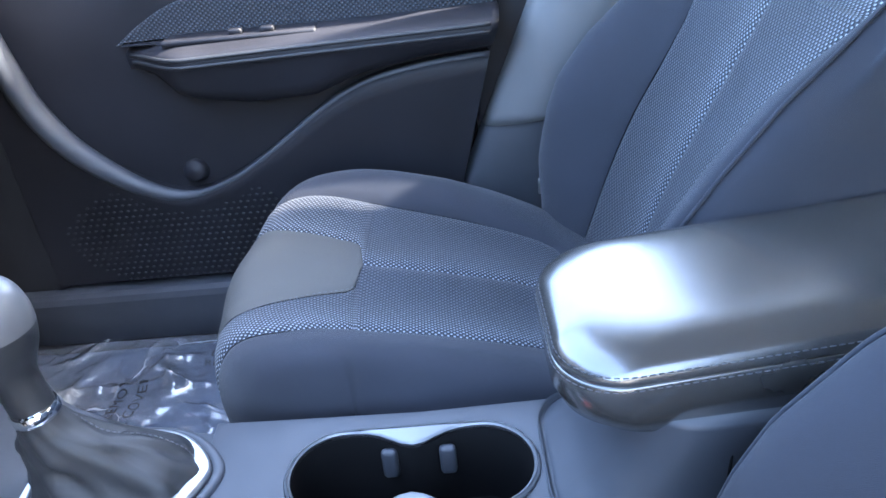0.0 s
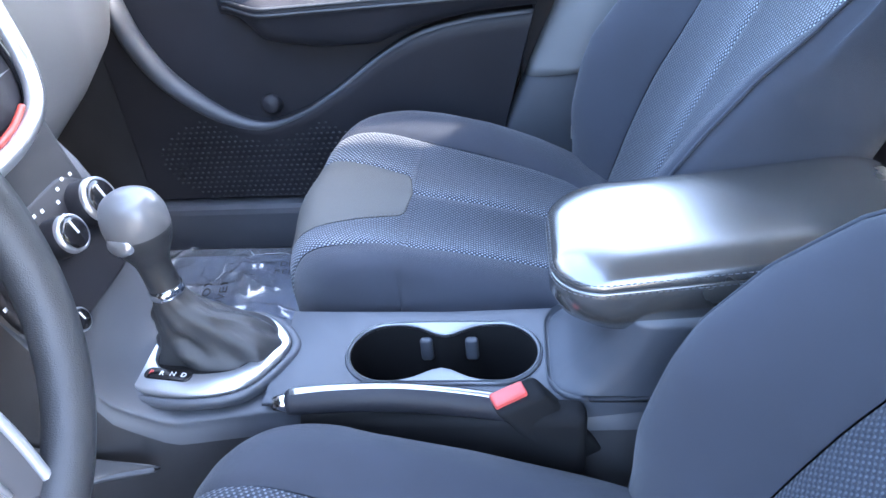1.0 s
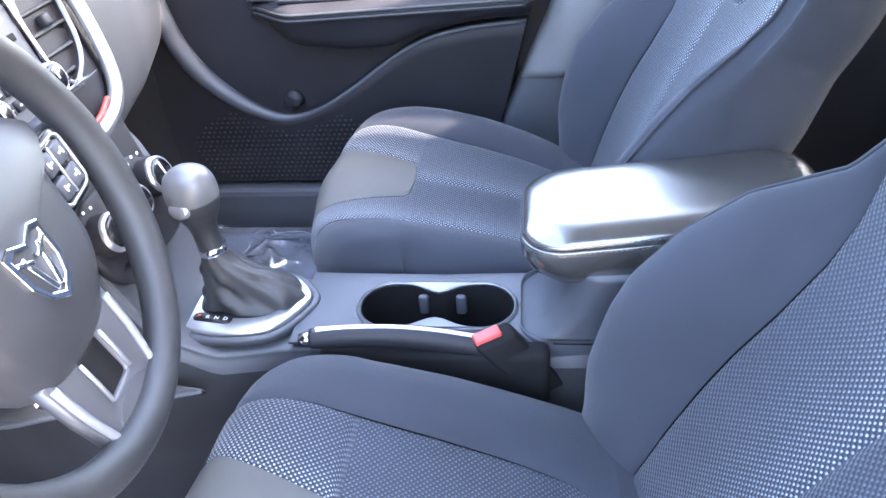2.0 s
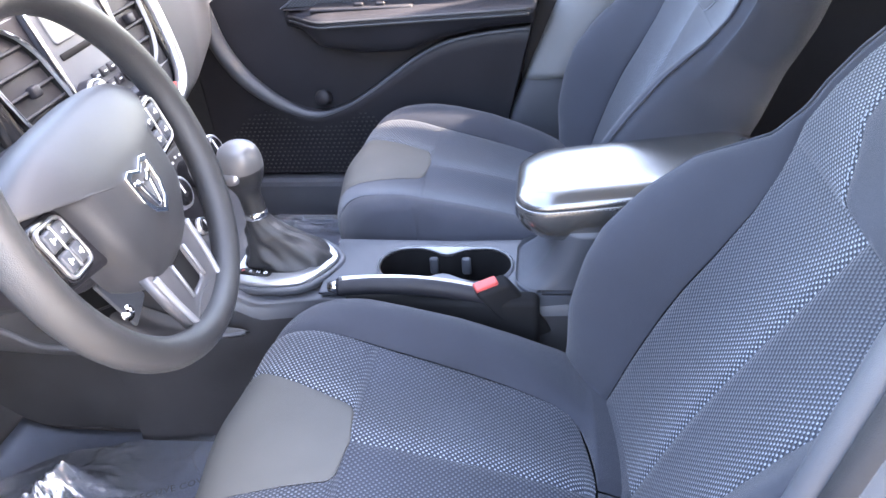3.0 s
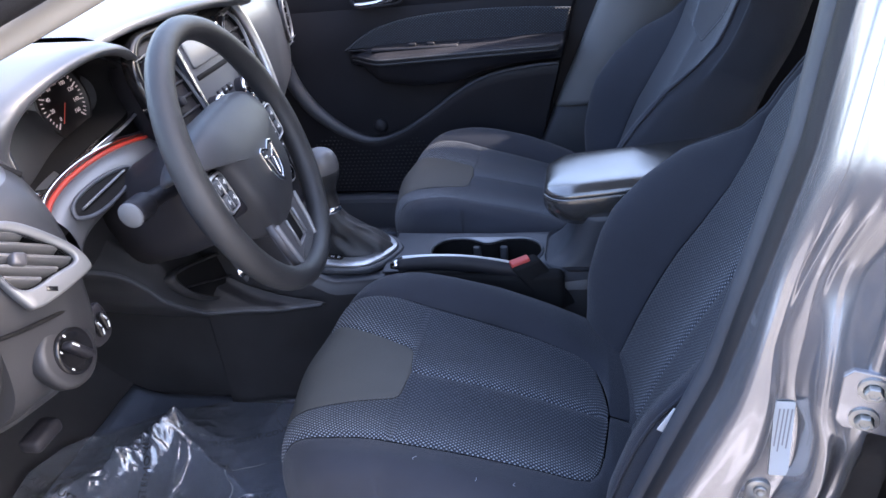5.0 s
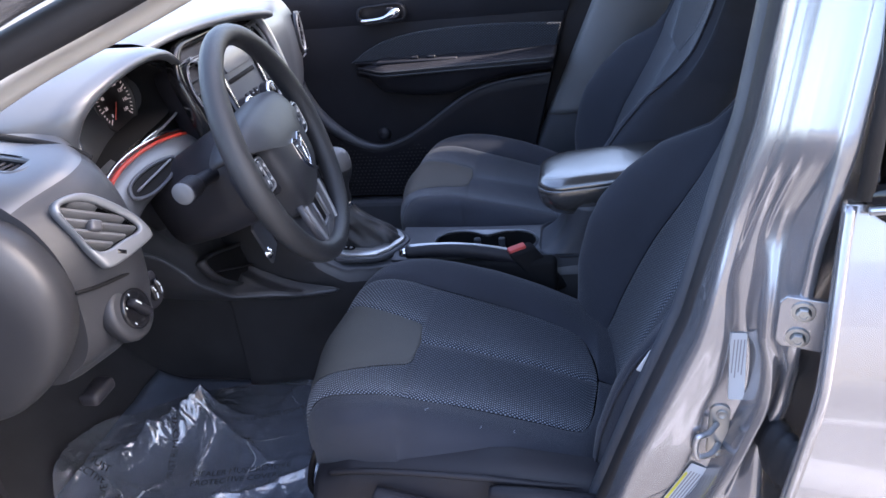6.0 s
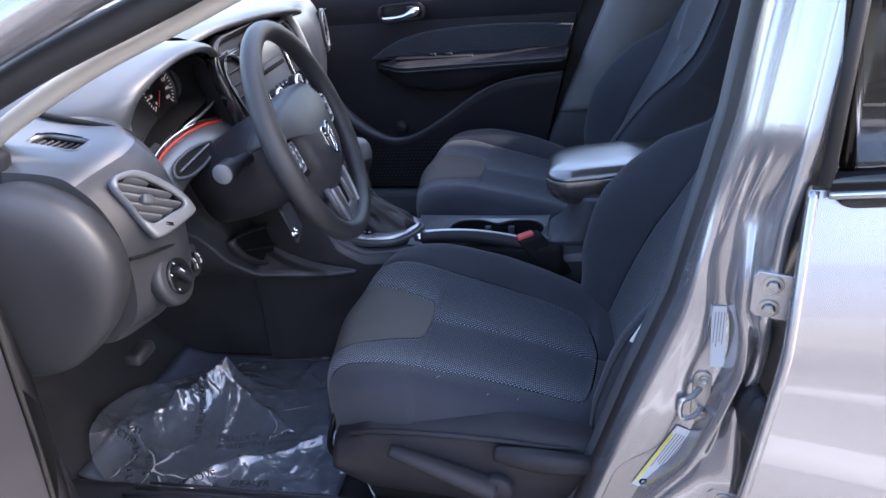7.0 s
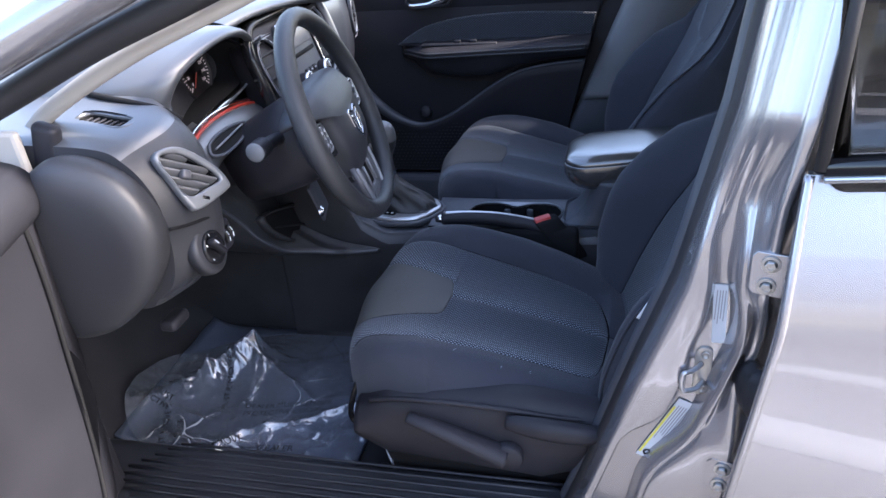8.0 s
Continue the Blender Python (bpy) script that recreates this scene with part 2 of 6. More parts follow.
def normals(P):
    du, dv = np.gradient(P, axis=0), np.gradient(P, axis=1)
    n = np.cross(du, dv)
    return n / np.maximum(np.linalg.norm(n, axis=-1, keepdims=True), 1e-9)


def seamed(P, sides, depth=0.005, width=0.009, sign=1.0):
    """Sinks the named borders (u0 u1 v0 v1) of a patch, as cloth is drawn into a seam."""
    P = np.asarray(P, float)
    sink = np.zeros(P.shape[:2])
    for side in sides:
        axis, last = (0 if side[0] == "u" else 1), side[1] == "1"
        step = np.linalg.norm(np.diff(P, axis=axis), axis=-1)
        pad = np.zeros_like(np.take(P[..., 0], [0], axis=axis))
        far = np.concatenate([pad, np.cumsum(step, axis=axis)], axis=axis)
        if last:
            far = np.take(far, [-1], axis=axis) - far
        sink = np.maximum(sink, np.exp(-((far / width) ** 2)))
    return P - sign * depth * sink[..., None] * normals(P)


def metres(P):
    """The metre map of a patch: lengths along its rows and columns."""
    P = np.asarray(P, float)
    u = np.concatenate([[0], np.cumsum(np.linalg.norm(np.diff(P, axis=0), axis=-1).mean(1))])
    mid = P.shape[1] // 2
    v = np.concatenate([np.zeros((P.shape[0], 1)), np.cumsum(np.linalg.norm(np.diff(P, axis=1), axis=-1), axis=1)], 1)
    v = v - v[:, [mid]]
    return [[(u[i], v[i, j]) for j in range(P.shape[1])] for i in range(P.shape[0])]


def rbox(size, r=0.004, seg=2, centre=(0, 0, 0), bm=None, turn=None):
    """A box with rounded edges."""
    own = bmesh.new()
    bmesh.ops.create_cube(own, size=1.0)
    bmesh.ops.scale(own, vec=size, verts=own.verts)
    if r:
        bmesh.ops.bevel(own, geom=own.edges[:], offset=min(r, min(size) * 0.49), segments=seg, profile=0.5, affect="EDGES")
    if turn is not None:
        bmesh.ops.transform(own, matrix=turn.to_4x4(), verts=own.verts)
    bmesh.ops.translate(own, vec=centre, verts=own.verts)
    return joined(bm, own)


def bmesh_box(lo, hi, r=0.012, cuts=14):
    """A rounded box between two corners, cut along x so that it can be bent."""
    lo, hi = np.array(lo), np.array(hi)
    bm = rbox(hi - lo, r, 3, (lo + hi) / 2)
    bmesh.ops.subdivide_edges(bm, edges=[e for e in bm.edges if e.calc_length() > 0.2], cuts=cuts, use_grid_fill=True)
    return bm


def joined(bm, own):
    if bm is None:
        return own
    me = bpy.data.meshes.new("tmp")
    own.to_mesh(me)
    own.free()
    bm.from_mesh(me)
    bpy.data.meshes.remove(me)
    return bm


def tube(points, r, seg=10, closed=False, flat=1.0, bm=None, up=(0, 0, 1)):
    """A rod along a line of points; r one radius or one each; flat squeezes it along up."""
    p = np.array(points, float)
    n = len(p)
    r = np.full(n, r) if np.isscalar(r) else np.array(r)
    tang = np.gradient(p, axis=0) if not closed else np.roll(p, -1, 0) - np.roll(p, 1, 0)
    rings = []
    side = None
    for i in range(n):
        t = tang[i] / max(np.linalg.norm(tang[i]), 1e-9)
        ref = np.array(up, float) if side is None else side
        if side is None:
            if abs(t @ ref) > 0.95:
                ref = np.array((0, 1.0, 0))
            a = np.cross(ref, t)
        else:
            a = ref - (ref @ t) * t
        a /= np.linalg.norm(a)
        side = a
        b = np.cross(t, a)
        th = np.linspace(0, 2 * np.pi, seg, endpoint=False)
        rings.append(p[i] + r[i] * (np.cos(th)[:, None] * a + flat * np.sin(th)[:, None] * b))
    return grid(np.array(rings), wrap_u=closed, wrap_v=True, caps=not closed, bm=bm)


def disc(radius, depth, seg=32, bevel=0.0015, bm=None, m=None, top=None):
    """A turned button: axis z, from 0 to depth, with a rounded rim."""
    top = radius if top is None else top
    prof = [(0, 0), (radius, 0), (top, depth - bevel), (top - bevel, depth), (0.0005, depth)]
    return turned(prof, seg, bm, m)


def turned(prof, seg=32, bm=None, m=None):
    """A shape turned round z from (radius, height) rows."""
    own = bmesh.new()
    th = np.linspace(0, 2 * np.pi, seg, endpoint=False)
    P = np.array([[(max(r, 0.0003) * math.cos(a), max(r, 0.0003) * math.sin(a), z) for a in th] for r, z in prof])
    grid(P, wrap_v=True, flip=True, bm=own)
    if m is not None:
        bmesh.ops.transform(own, matrix=m, verts=own.verts)
    return joined(bm, own)


def plate(loops, thick, bm=None, m=None, bevel=0.0):
    """A flat plate in xy from an outline and holes, from z = -thick to 0."""
    own = bmesh.new()
    edges = []
    for lp in loops:
        vs = [own.verts.new((x, y, 0)) for x, y in lp]
        edges += [own.edges.new((vs[i], vs[(i + 1) % len(vs)])) for i in range(len(vs))]
    bmesh.ops.triangle_fill(own, use_beauty=True, use_dissolve=False, edges=edges, normal=(0, 0, 1))
    for f in own.faces:
        if f.normal.z < 0:
            f.normal_flip()
    faces = own.faces[:]
    if thick:
        ret = bmesh.ops.extrude_face_region(own, geom=faces)
        vs = [g for g in ret["geom"] if isinstance(g, bmesh.types.BMVert)]
        bmesh.ops.translate(own, vec=(0, 0, thick), verts=vs)
        bmesh.ops.translate(own, vec=(0, 0, -thick), verts=own.verts)
        if bevel:
            rim = [e for e in own.edges if len(e.link_faces) == 2 and e.calc_face_angle(0) > 1.0 and all(v.co.z > -1e-6 for v in e.verts)]
            bmesh.ops.bevel(own, geom=rim, offset=bevel, segments=2, profile=0.5, affect="EDGES")
    bmesh.ops.recalc_face_normals(own, faces=own.faces)
    if m is not None:
        bmesh.ops.transform(own, matrix=m, verts=own.verts)
    return joined(bm, own)


def rounded_outline(w, h, r, n=6, skew=0.0):
    pts = []
    for cx, cy, a0 in ((1, 1, 0), (-1, 1, 90), (-1, -1, 180), (1, -1, 270)):
        for k in range(n + 1):
            a = radians(a0 + 90 * k / n)
            y = cy * (h / 2 - r) + r * math.sin(a)
            pts.append((cx * (w / 2 - r) + r * math.cos(a) + skew * y, y))
    return pts


def axes(origin, x, y):
    """A pose with the given x axis, and y axis made square to it."""
    x, y = Vector(x).normalized(), Vector(y)
    z = x.cross(y).normalized()
    y = z.cross(x)
    return Matrix(((x.x, y.x, z.x, origin[0]), (x.y, y.y, z.y, origin[1]), (x.z, y.z, z.z, origin[2]), (0, 0, 0, 1)))


def letters(text, size, thick=0.0003, align="CENTER"):
    cu = bpy.data.curves.new("letters", "FONT")
    cu.body, cu.size, cu.extrude, cu.align_x, cu.align_y = text, size, thick, align, "CENTER"
    cu.resolution_u = 2
    ob = bpy.data.objects.new("letters", cu)
    scene.collection.objects.link(ob)
    me = bpy.data.meshes.new_from_object(ob.evaluated_get(bpy.context.evaluated_depsgraph_get()))
    bm = bmesh.new()
    bm.from_mesh(me)
    bpy.data.objects.remove(ob)
    bpy.data.meshes.remove(me)
    bpy.data.curves.remove(cu)
    return bm


def stitches(points, parent, length=0.005, gap=0.003, r=0.0006, name="stitching", mat=None):
    """One row of thread along a line, each stitch a short rod."""
    p = np.array(points, float)
    s = np.concatenate([[0], np.cumsum(np.linalg.norm(np.diff(p, axis=0), axis=1))])
    bm = bmesh.new()
    at = 0.0
    while at + length < s[-1]:
        ab = [[np.interp(at + k * length, s, p[:, c]) for c in range(3)] for k in (0, 0.5, 1)]
        tube(ab, [r * 0.7, r, r * 0.7], 5, bm=bm)
        at += length + gap
    return part(name, bm, mat or THREAD, parent, "thread stitching")


def smooth01(x):
    x = np.clip(x, 0, 1)
    return x * x * (3 - 2 * x)


# ---- setting ----
def slab(name, lo, hi, mat, label="", category="", r=0.0):
    lo, hi = np.array(lo), np.array(hi)
    bm = rbox(hi - lo, r, 2, (lo + hi) / 2)
    ob = part(name, bm, mat, smooth=False)
    return tagged(ob, label, category, kind="structure")


def build_ground():
    n = 60
    g = np.linspace(-1, 1, n)
    w = np.sign(g) * np.abs(g) ** 3 * 400
    P = np.array([[(x, y, -0.33 + 0.004 * noise.noise(Vector((x, y, 0)) * 1.7)) for x in w] for y in w])
    ob = part("ground", grid(P, flip=True), ASPHALT)
    tagged(ob, "grey worn asphalt of an open lot", "ground", kind="structure")
    for y, w in ((-1.42, 0.06), (-1.12, 0.10)):
        ob = part("road_marking", plate([rounded_outline(5.0, w, 0.01, 2)], 0.006, m=pose(1.9, y + 0.3, -0.318, 0, 0, 13)), WHITE)
        tagged(ob, "faded white parking line painted on asphalt", "road marking", kind="structure")


def build_neighbour():
    """The low building across the lot, which shows in the rear window's reflection."""
    house = thing("building", "low brown stucco building across the lot", "building", kind="structure")
    part("wall", rbox((46, 0.4, 2.6), 0.03, 2, (2, -9.2, 0.97)), STUCCO, house, "brown stucco wall", smooth=False)
    part("lower_wall", rbox((46.2, 0.5, 1.9), 0.03, 2, (2, -9.2, 0.62)), PLINTH, house, "pale tan lower wall", smooth=False)
    part("roof", rbox((47, 6.0, 0.20), 0.03, 2, (2, -12.0, 2.37)), STUCCO, house, "flat roof", smooth=False)


def build_floor():
    xs, ys = np.linspace(-1.45, 1.6, 90), np.linspace(-0.34, 1.09, 60)
    P = np.zeros((90, 60, 3))
    for i, x in enumerate(xs):
        for j, y in enumerate(ys):
            tunnel = 0.10 * math.exp(-(((y - 0.37) / 0.10) ** 4))
            toe = 0.30 * float(smooth01((-1.02 - x) / 0.40)) ** 1.1
            z = 0.03 + tunnel + toe + 0.003 * noise.noise(Vector((x * 9, y * 9, 1)))
            P[i, j] = (x, y, z)
    ob = part("floor", grid(P), CARPET)
    tagged(ob, "black carpet moulded over the car's floor", "floor", kind="structure")
    slab("wall_firewall", (-1.5, -0.40, 0.02), (-1.43, 1.13, 0.80), CARPET, "dark carpeted bulkhead under the dashboard", "bulkhead")


def build_roof():
    P = []
    for x in np.linspace(-0.30, 1.15, 24):
        row = []
        for y in np.linspace(-0.27, 1.01, 24):
            e = abs((y - 0.37) / 0.64)
            row.append((x, y, 1.135 + 0.035 * (1 - e**3) - 0.05 * max(0, (x - 0.9)) ** 2 - 0.05 * max(0, -0.1 - x)))
        P.append(row)
    bm = grid(np.array(P), flip=True)
    ret = bmesh.ops.extrude_face_region(bm, geom=bm.faces[:])
    bmesh.ops.translate(bm, vec=(0, 0, 0.04), verts=[g for g in ret["geom"] if isinstance(g, bmesh.types.BMVert)])
    bmesh.ops.recalc_face_normals(bm, faces=bm.faces)
    ob = part("ceiling", bm, LINER)
    tagged(ob, "pale cloth headliner under the roof", "headliner", kind="structure")


def rail(name, points, size, mat, label, category, flat=1.0):
    ob = part(name, tube(spline(points, 40), size, 14, flat=flat), mat)
    return tagged(ob, label, category, kind="structure")


def build_shell():
    # driver side pillar of the windscreen, with its rubber seal and pale inner trim
    rail("a_pillar_seal", [(-1.05, -0.38, 0.785), (-0.90, -0.350, 0.845), (-0.74, -0.338, 0.912), (-0.57, -0.325, 0.972), (-0.25, -0.28, 1.085), (0.05, -0.265, 1.135)],
         0.020, RUBBER, "black rubber door seal along the windscreen pillar", "door seal")
    rail("a_pillar_trim", [(-1.00, -0.29, 0.725), (-0.93, -0.30, 0.772), (-0.86, -0.30, 0.822), (-0.71, -0.295, 0.894), (-0.54, -0.285, 0.957), (-0.25, -0.245, 1.065), (0.05, -0.235, 1.13)],
         [0.013 + 0.045 * max(0.0, 1 - k / 9.0) ** 1.5 for k in range(40)], LINER, "pale plastic trim inside the windscreen pillar", "pillar trim")
    rail("a_pillar_outer", [(-1.15, -0.42, 0.80), (-0.88, -0.385, 0.905), (-0.72, -0.372, 0.968), (-0.58, -0.358, 1.02), (-0.25, -0.31, 1.13), (0.10, -0.29, 1.18), (1.2, -0.30, 1.17)],
         0.030, PAINT, "silver painted windscreen pillar and roof rail", "pillar")
    # far side pillars and rails
    rail("pillar_far_front", [(-1.12, 1.10, 0.80), (-0.80, 1.07, 0.92), (-0.45, 1.02, 1.08), (0.1, 0.99, 1.15), (1.2, 0.99, 1.12)],
         0.035, LINER, "pale trim of the far windscreen pillar and roof rail", "pillar")
    rail("pillar_rear_near", [(1.75, -0.30, 1.10), (1.45, -0.33, 0.95), (1.35, -0.40, 0.70)], 0.06, PAINT, "silver rear roof pillar", "pillar")
    rail("pillar_rear_far", [(1.75, 1.04, 1.10), (1.45, 1.07, 0.95), (1.35, 1.10, 0.70)], 0.06, LINER, "pale rear roof pillar trim", "pillar")
    slab("pillar_foot", (-0.955, -0.386, 0.70), (-0.862, -0.372, 0.815), LINER, "pale trim at the foot of the windscreen pillar", "pillar trim", 0.006)
    # sills
    P = []
    for x in np.linspace(-1.15, 0.05, 60):
        prof = spline([(-0.235, 0.045), (-0.245, 0.10), (-0.262, 0.118), (-0.30, 0.112), (-0.345, 0.102), (-0.38, 0.095), (-0.40, 0.07), (-0.415, -0.02), (-0.41, -0.12)], 40)
        P.append([(x, y, z) for y, z in prof])
    sill = part("sill", grid(np.array(P), flip=True), TREAD)
    tagged(sill, "dark plastic door sill cover", "door sill", kind="structure")
    for k in range(9):
        y = -0.252 - 0.0155 * k
        z = 0.119 - 0.0035 * max(0, k - 1) * 0.62
        line = [(-0.99 + 0.02 * abs(k - 5), y, z), (-0.6, y, z), (-0.12, y, z)]
        part("tread_rib", tube(spline(line, 6), 0.0032, 6), TREAD, sill)
    bm = bmesh.new()
    for i in range(7):
        rbox((0.05, 0.005, 0.004), 0.001, 1, (-1.045 + 0.004 * i, -0.295 - 0.012 * i, 0.111 - 0.0018 * i), bm)
    part("tread_grip", bm, STEEL, sill, "pale grip ribs")
    slab("sill_far", (-1.15, 1.025, 0.02), (0.05, 1.10, 0.135), GREY, "dark plastic far door sill cover", "door sill", 0.015)
    slab("kick_panel_far", (-1.45, 1.062, 0.02), (-0.985, 1.15, 0.79), CARPET, "dark side panel of the far footwell", "side panel", 0.02)
    slab("kick_panel_near", (-1.45, -0.40, 0.02), (-0.96, -0.33, 0.74), PLASTIC, "dark side panel of the near footwell", "side panel", 0.02)
    slab("tunnel_cover", (-1.44, 0.245, 0.02), (-0.84, 0.50, 0.58), CARPET, "black carpeted tunnel between the footwells", "tunnel", 0.03)
    slab("door_jamb_far", (-0.20, 1.108, 0.05), (0.16, 1.155, 0.79), PLASTIC, "dark jamb behind the far door pillar trim", "door jamb", 0.006)
    # rear of the cabin
    # unseen pane, added so its tint dims the light behind the seats
    ob = part("window_rear_far", rbox((1.22, 0.005, 0.36), 0.001, 1, (0.75, 1.075, 0.955), turn=Euler((0.22, 0, 0)).to_matrix()), TINT)
    tagged(ob, "unseen tinted pane of the far rear door that dims the cabin", "window", kind="structure")
    slab("wall_rear_far", (0.10, 1.10, 0.0), (1.6, 1.16, 0.78), PLASTIC, "dark far rear door panel", "door panel", 0.02)
    # unseen rear glass and shelf, added to keep the sun off the seats
    bm = plate([rounded_outline(1.30, 0.72, 0.05, 6)], 0.005, m=axes((1.46, 0.37, 0.985), (0, 1, 0), (-0.88, 0, 0.45)))
    tagged(part("window_rear", bm, TINT, smooth=False), "unseen tinted rear windscreen that keeps the sun out", "window", kind="structure")
    slab("parcel_shelf", (1.40, -0.30, 0.80), (1.80, 1.06, 0.825), CARPET, "unseen dark carpeted parcel shelf below the rear windscreen", "shelf", 0.01)
    slab("wall_rear", (1.55, -0.35, 0.0), (1.62, 1.12, 0.80), BLACK, "dark wall behind the rear seat", "wall")
    slab("outer_panel_far", (-1.2, 1.16, -0.1), (1.6, 1.18, 0.76), PAINT, "silver outer skin of the far doors", "body panel", 0.008)


def build_hood():
    P = []
    for x in np.linspace(-1.20, -2.2, 20):
        row = []
        for y in np.linspace(-0.42, 1.16, 24):
            e = abs((y - 0.37) / 0.79)
            row.append((x, y, 0.80 - 0.02 * e**2 - 0.16 * e**8 - 0.10 * ((-1.20 - x) ** 1.5)))
        P.append(row)
    body = thing("car_hood", "silver painted bonnet ahead of the windscreen", "bonnet", kind="structure")
    part("skin", grid(np.array(P)), PAINT, body)
    P = [[(x, y, 0.80 + 0.5 * (x + 1.2) * -0.02 - 0.28 * e) for e in np.linspace(0, 1, 8)] for x, y in zip(np.linspace(-2.2, -1.0, 12), [-0.425] * 12)]
    part("fender", grid(np.array(P)), PAINT, body)
    cowl = thing("windscreen_wiper", "black wiper arm resting on the cowl", "wiper")
    part("arm", tube(spline([(-1.16, -0.1, 0.835), (-1.14, 0.2, 0.85), (-1.10, 0.5, 0.86)], 12), 0.007, 6), BLACK, cowl)
    part("cowl_grille", rbox((0.10, 1.3, 0.02), 0.006, 2, (-1.20, 0.37, 0.80)), BLACK, cowl)


def build_bpillar():
    zs = np.linspace(-0.02, 1.10, 110)
    line_z = [0.0, 0.20, 0.44, 0.59, 0.81, 0.93, 1.12]
    line_x = [-0.165, -0.10, -0.03, 0.02, 0.07, 0.09, 0.115]
    door_x = [0.085, 0.09, 0.105, 0.115, 0.13, 0.14, 0.15]
    out_y = [-0.39, -0.40, -0.41, -0.41, -0.395, -0.37, -0.33]
    left_z, left_x = [0.10, 0.222, 0.30, 0.345, 0.377, 0.434, 0.498, 0.542, 0.599, 0.661, 0.719, 0.85, 1.1], [-0.12, -0.088, -0.066, -0.038, 0.0, 0.021, 0.031, 0.044, 0.049, 0.046, 0.055, 0.082, 0.122]
    right_z, right_x = [0.10, 0.214, 0.283, 0.349, 0.401, 0.473, 0.518, 0.565, 0.61, 0.662, 0.719, 0.85, 1.1], [-0.05, -0.034, -0.016, 0.027, 0.047, 0.067, 0.078, 0.078, 0.071, 0.074, 0.080, 0.103, 0.136]
    bend_l, bend_r = spline(list(zip(left_z, left_x)), 120), spline(list(zip(right_z, right_x)), 120)

    def floor_y(z):
        return float(np.interp(z, line_z, out_y)) + 0.078

    P = []
    for z in zs:
        a, d = np.interp(z, line_z, line_x), np.interp(z, line_z, door_x)
        oy, fy = np.interp(z, line_z, out_y), floor_y(z)
        xl = max(float(np.interp(z, bend_l[:, 0], bend_l[:, 1])), a + 0.010)
        xr = float(np.interp(z, bend_r[:, 0], bend_r[:, 1]))
        keep = 1 - 0.92 * float(smooth01((z - 0.61) / 0.13))
        hi = fy - 0.020 * keep
        pit = 0.030 * float(smooth01((z - 0.35) / 0.10)) * float(smooth01((0.62 - z) / 0.10))
        flat = max(d - 0.022, xr + 0.022)
        rows = [(a - 0.012, fy + 0.04), (a - 0.006, hi + 0.004), (a + 0.5 * (xl - a), hi - 0.002), (xl - 0.005, hi - 0.001), (xl - 0.001, hi + 0.003), (xl + 0.003, fy - 0.004), (xl + 0.007, fy), (xr - 0.007, fy), (xr - 0.003, fy - 0.005),
                (xr + 0.001, hi - 0.006 * keep), (xr + 0.006, hi - 0.011 * keep - 0.003), (xr + 0.012, hi - 0.010 * keep - 0.006), (xr + 0.018, (oy + 0.032 + pit) * keep + (0.75 * hi + 0.25 * (oy + 0.02)) * (1 - keep)), (flat, oy + 0.020 + pit), (flat + 0.012, oy + 0.020 + pit), (flat + 0.018, oy + 0.050 + 0.7 * pit - 0.02 * (1 - keep)), (d + 0.05, oy + 0.07 + 0.5 * pit)]
        calm = 0.93 * float(smooth01((z - 0.70) / 0.12))
        x0, x1, y0, y1 = a - 0.006, flat + 0.012, hi + 0.002, oy + 0.020
        arc = []
        for x, y in rows:
            f = min(1.0, max(0.0, (x - x0) / (x1 - x0)))
            smooth_y = y0 + (y1 - y0) * f - 0.012 * math.sin(math.pi * f)
            arc.append((x, y + (smooth_y - y) * calm) if x0 <= x <= x1 else (x, y))
        P.append([(x, y, z) for x, y in spline(arc, 96)])
    pillar = thing("b_pillar", "silver painted door pillar with hinges and labels", "door pillar", kind="structure")
    part("skin", grid(np.array(P)), PAINT, pillar)
    # rubber seal round the opening
    seal = [(a - 0.004, oy + 0.105, z) for a, oy, z in zip(np.interp(zs, line_z, line_x), np.interp(zs, line_z, out_y), zs)]
    part("seal", tube(seal, 0.013, 12), RUBBER, pillar, "black rubber door seal")
    inner = [(a - 0.010, oy + 0.126, z) for a, oy, z in zip(np.interp(zs, line_z, line_x), np.interp(zs, line_z, out_y), zs)]
    part("inner_trim", tube(inner, 0.0125, 14), GREY, pillar, "dark plastic inner trim")
    # hinges
    for z in (0.640, 0.315):
        x = np.interp(z, line_z, door_x) - 0.014
        y = np.interp(z, line_z, out_y) + 0.016
        m = axes((x, y, z), (1, -0.25, 0), (0.04, 0, 1))
        leaf = [(-0.024, -0.020), (-0.018, -0.027), (0.040, -0.030), (0.040, 0.026), (-0.018, 0.029), (-0.024, 0.022)]
        hinge = part("hinge", plate([leaf], 0.005, m=m, bevel=0.001), PAINT, pillar, "painted hinge leaf", smooth=False)
        for dz in (0.0145, -0.0145):
            b = m @ pose(-0.004 + 0.06 * dz, dz, 0.0)
            bm = turned([(0.0105, 0.0), (0.0105, 0.002), (0.007, 0.0025)], 20, m=b)
            bm = turned([(0.0068, 0.0), (0.0068, 0.007), (0.006, 0.008), (0.004, 0.008), (0.0035, 0.007), (0.0, 0.007)], 6, bm, b)
            part("bolt", bm, STEEL, hinge, smooth=False)
    # striker: a plate with a bent loop
    sy = floor_y(0.452)
    m = axes((0.049, sy - 0.003, 0.452), (1, -0.1, 0.0), (0.14, 0, 1))
    striker = part("striker", plate([rounded_outline(0.022, 0.080, 0.010)], 0.005, m=m, bevel=0.001), STEEL, pillar, "galvanised lock striker")
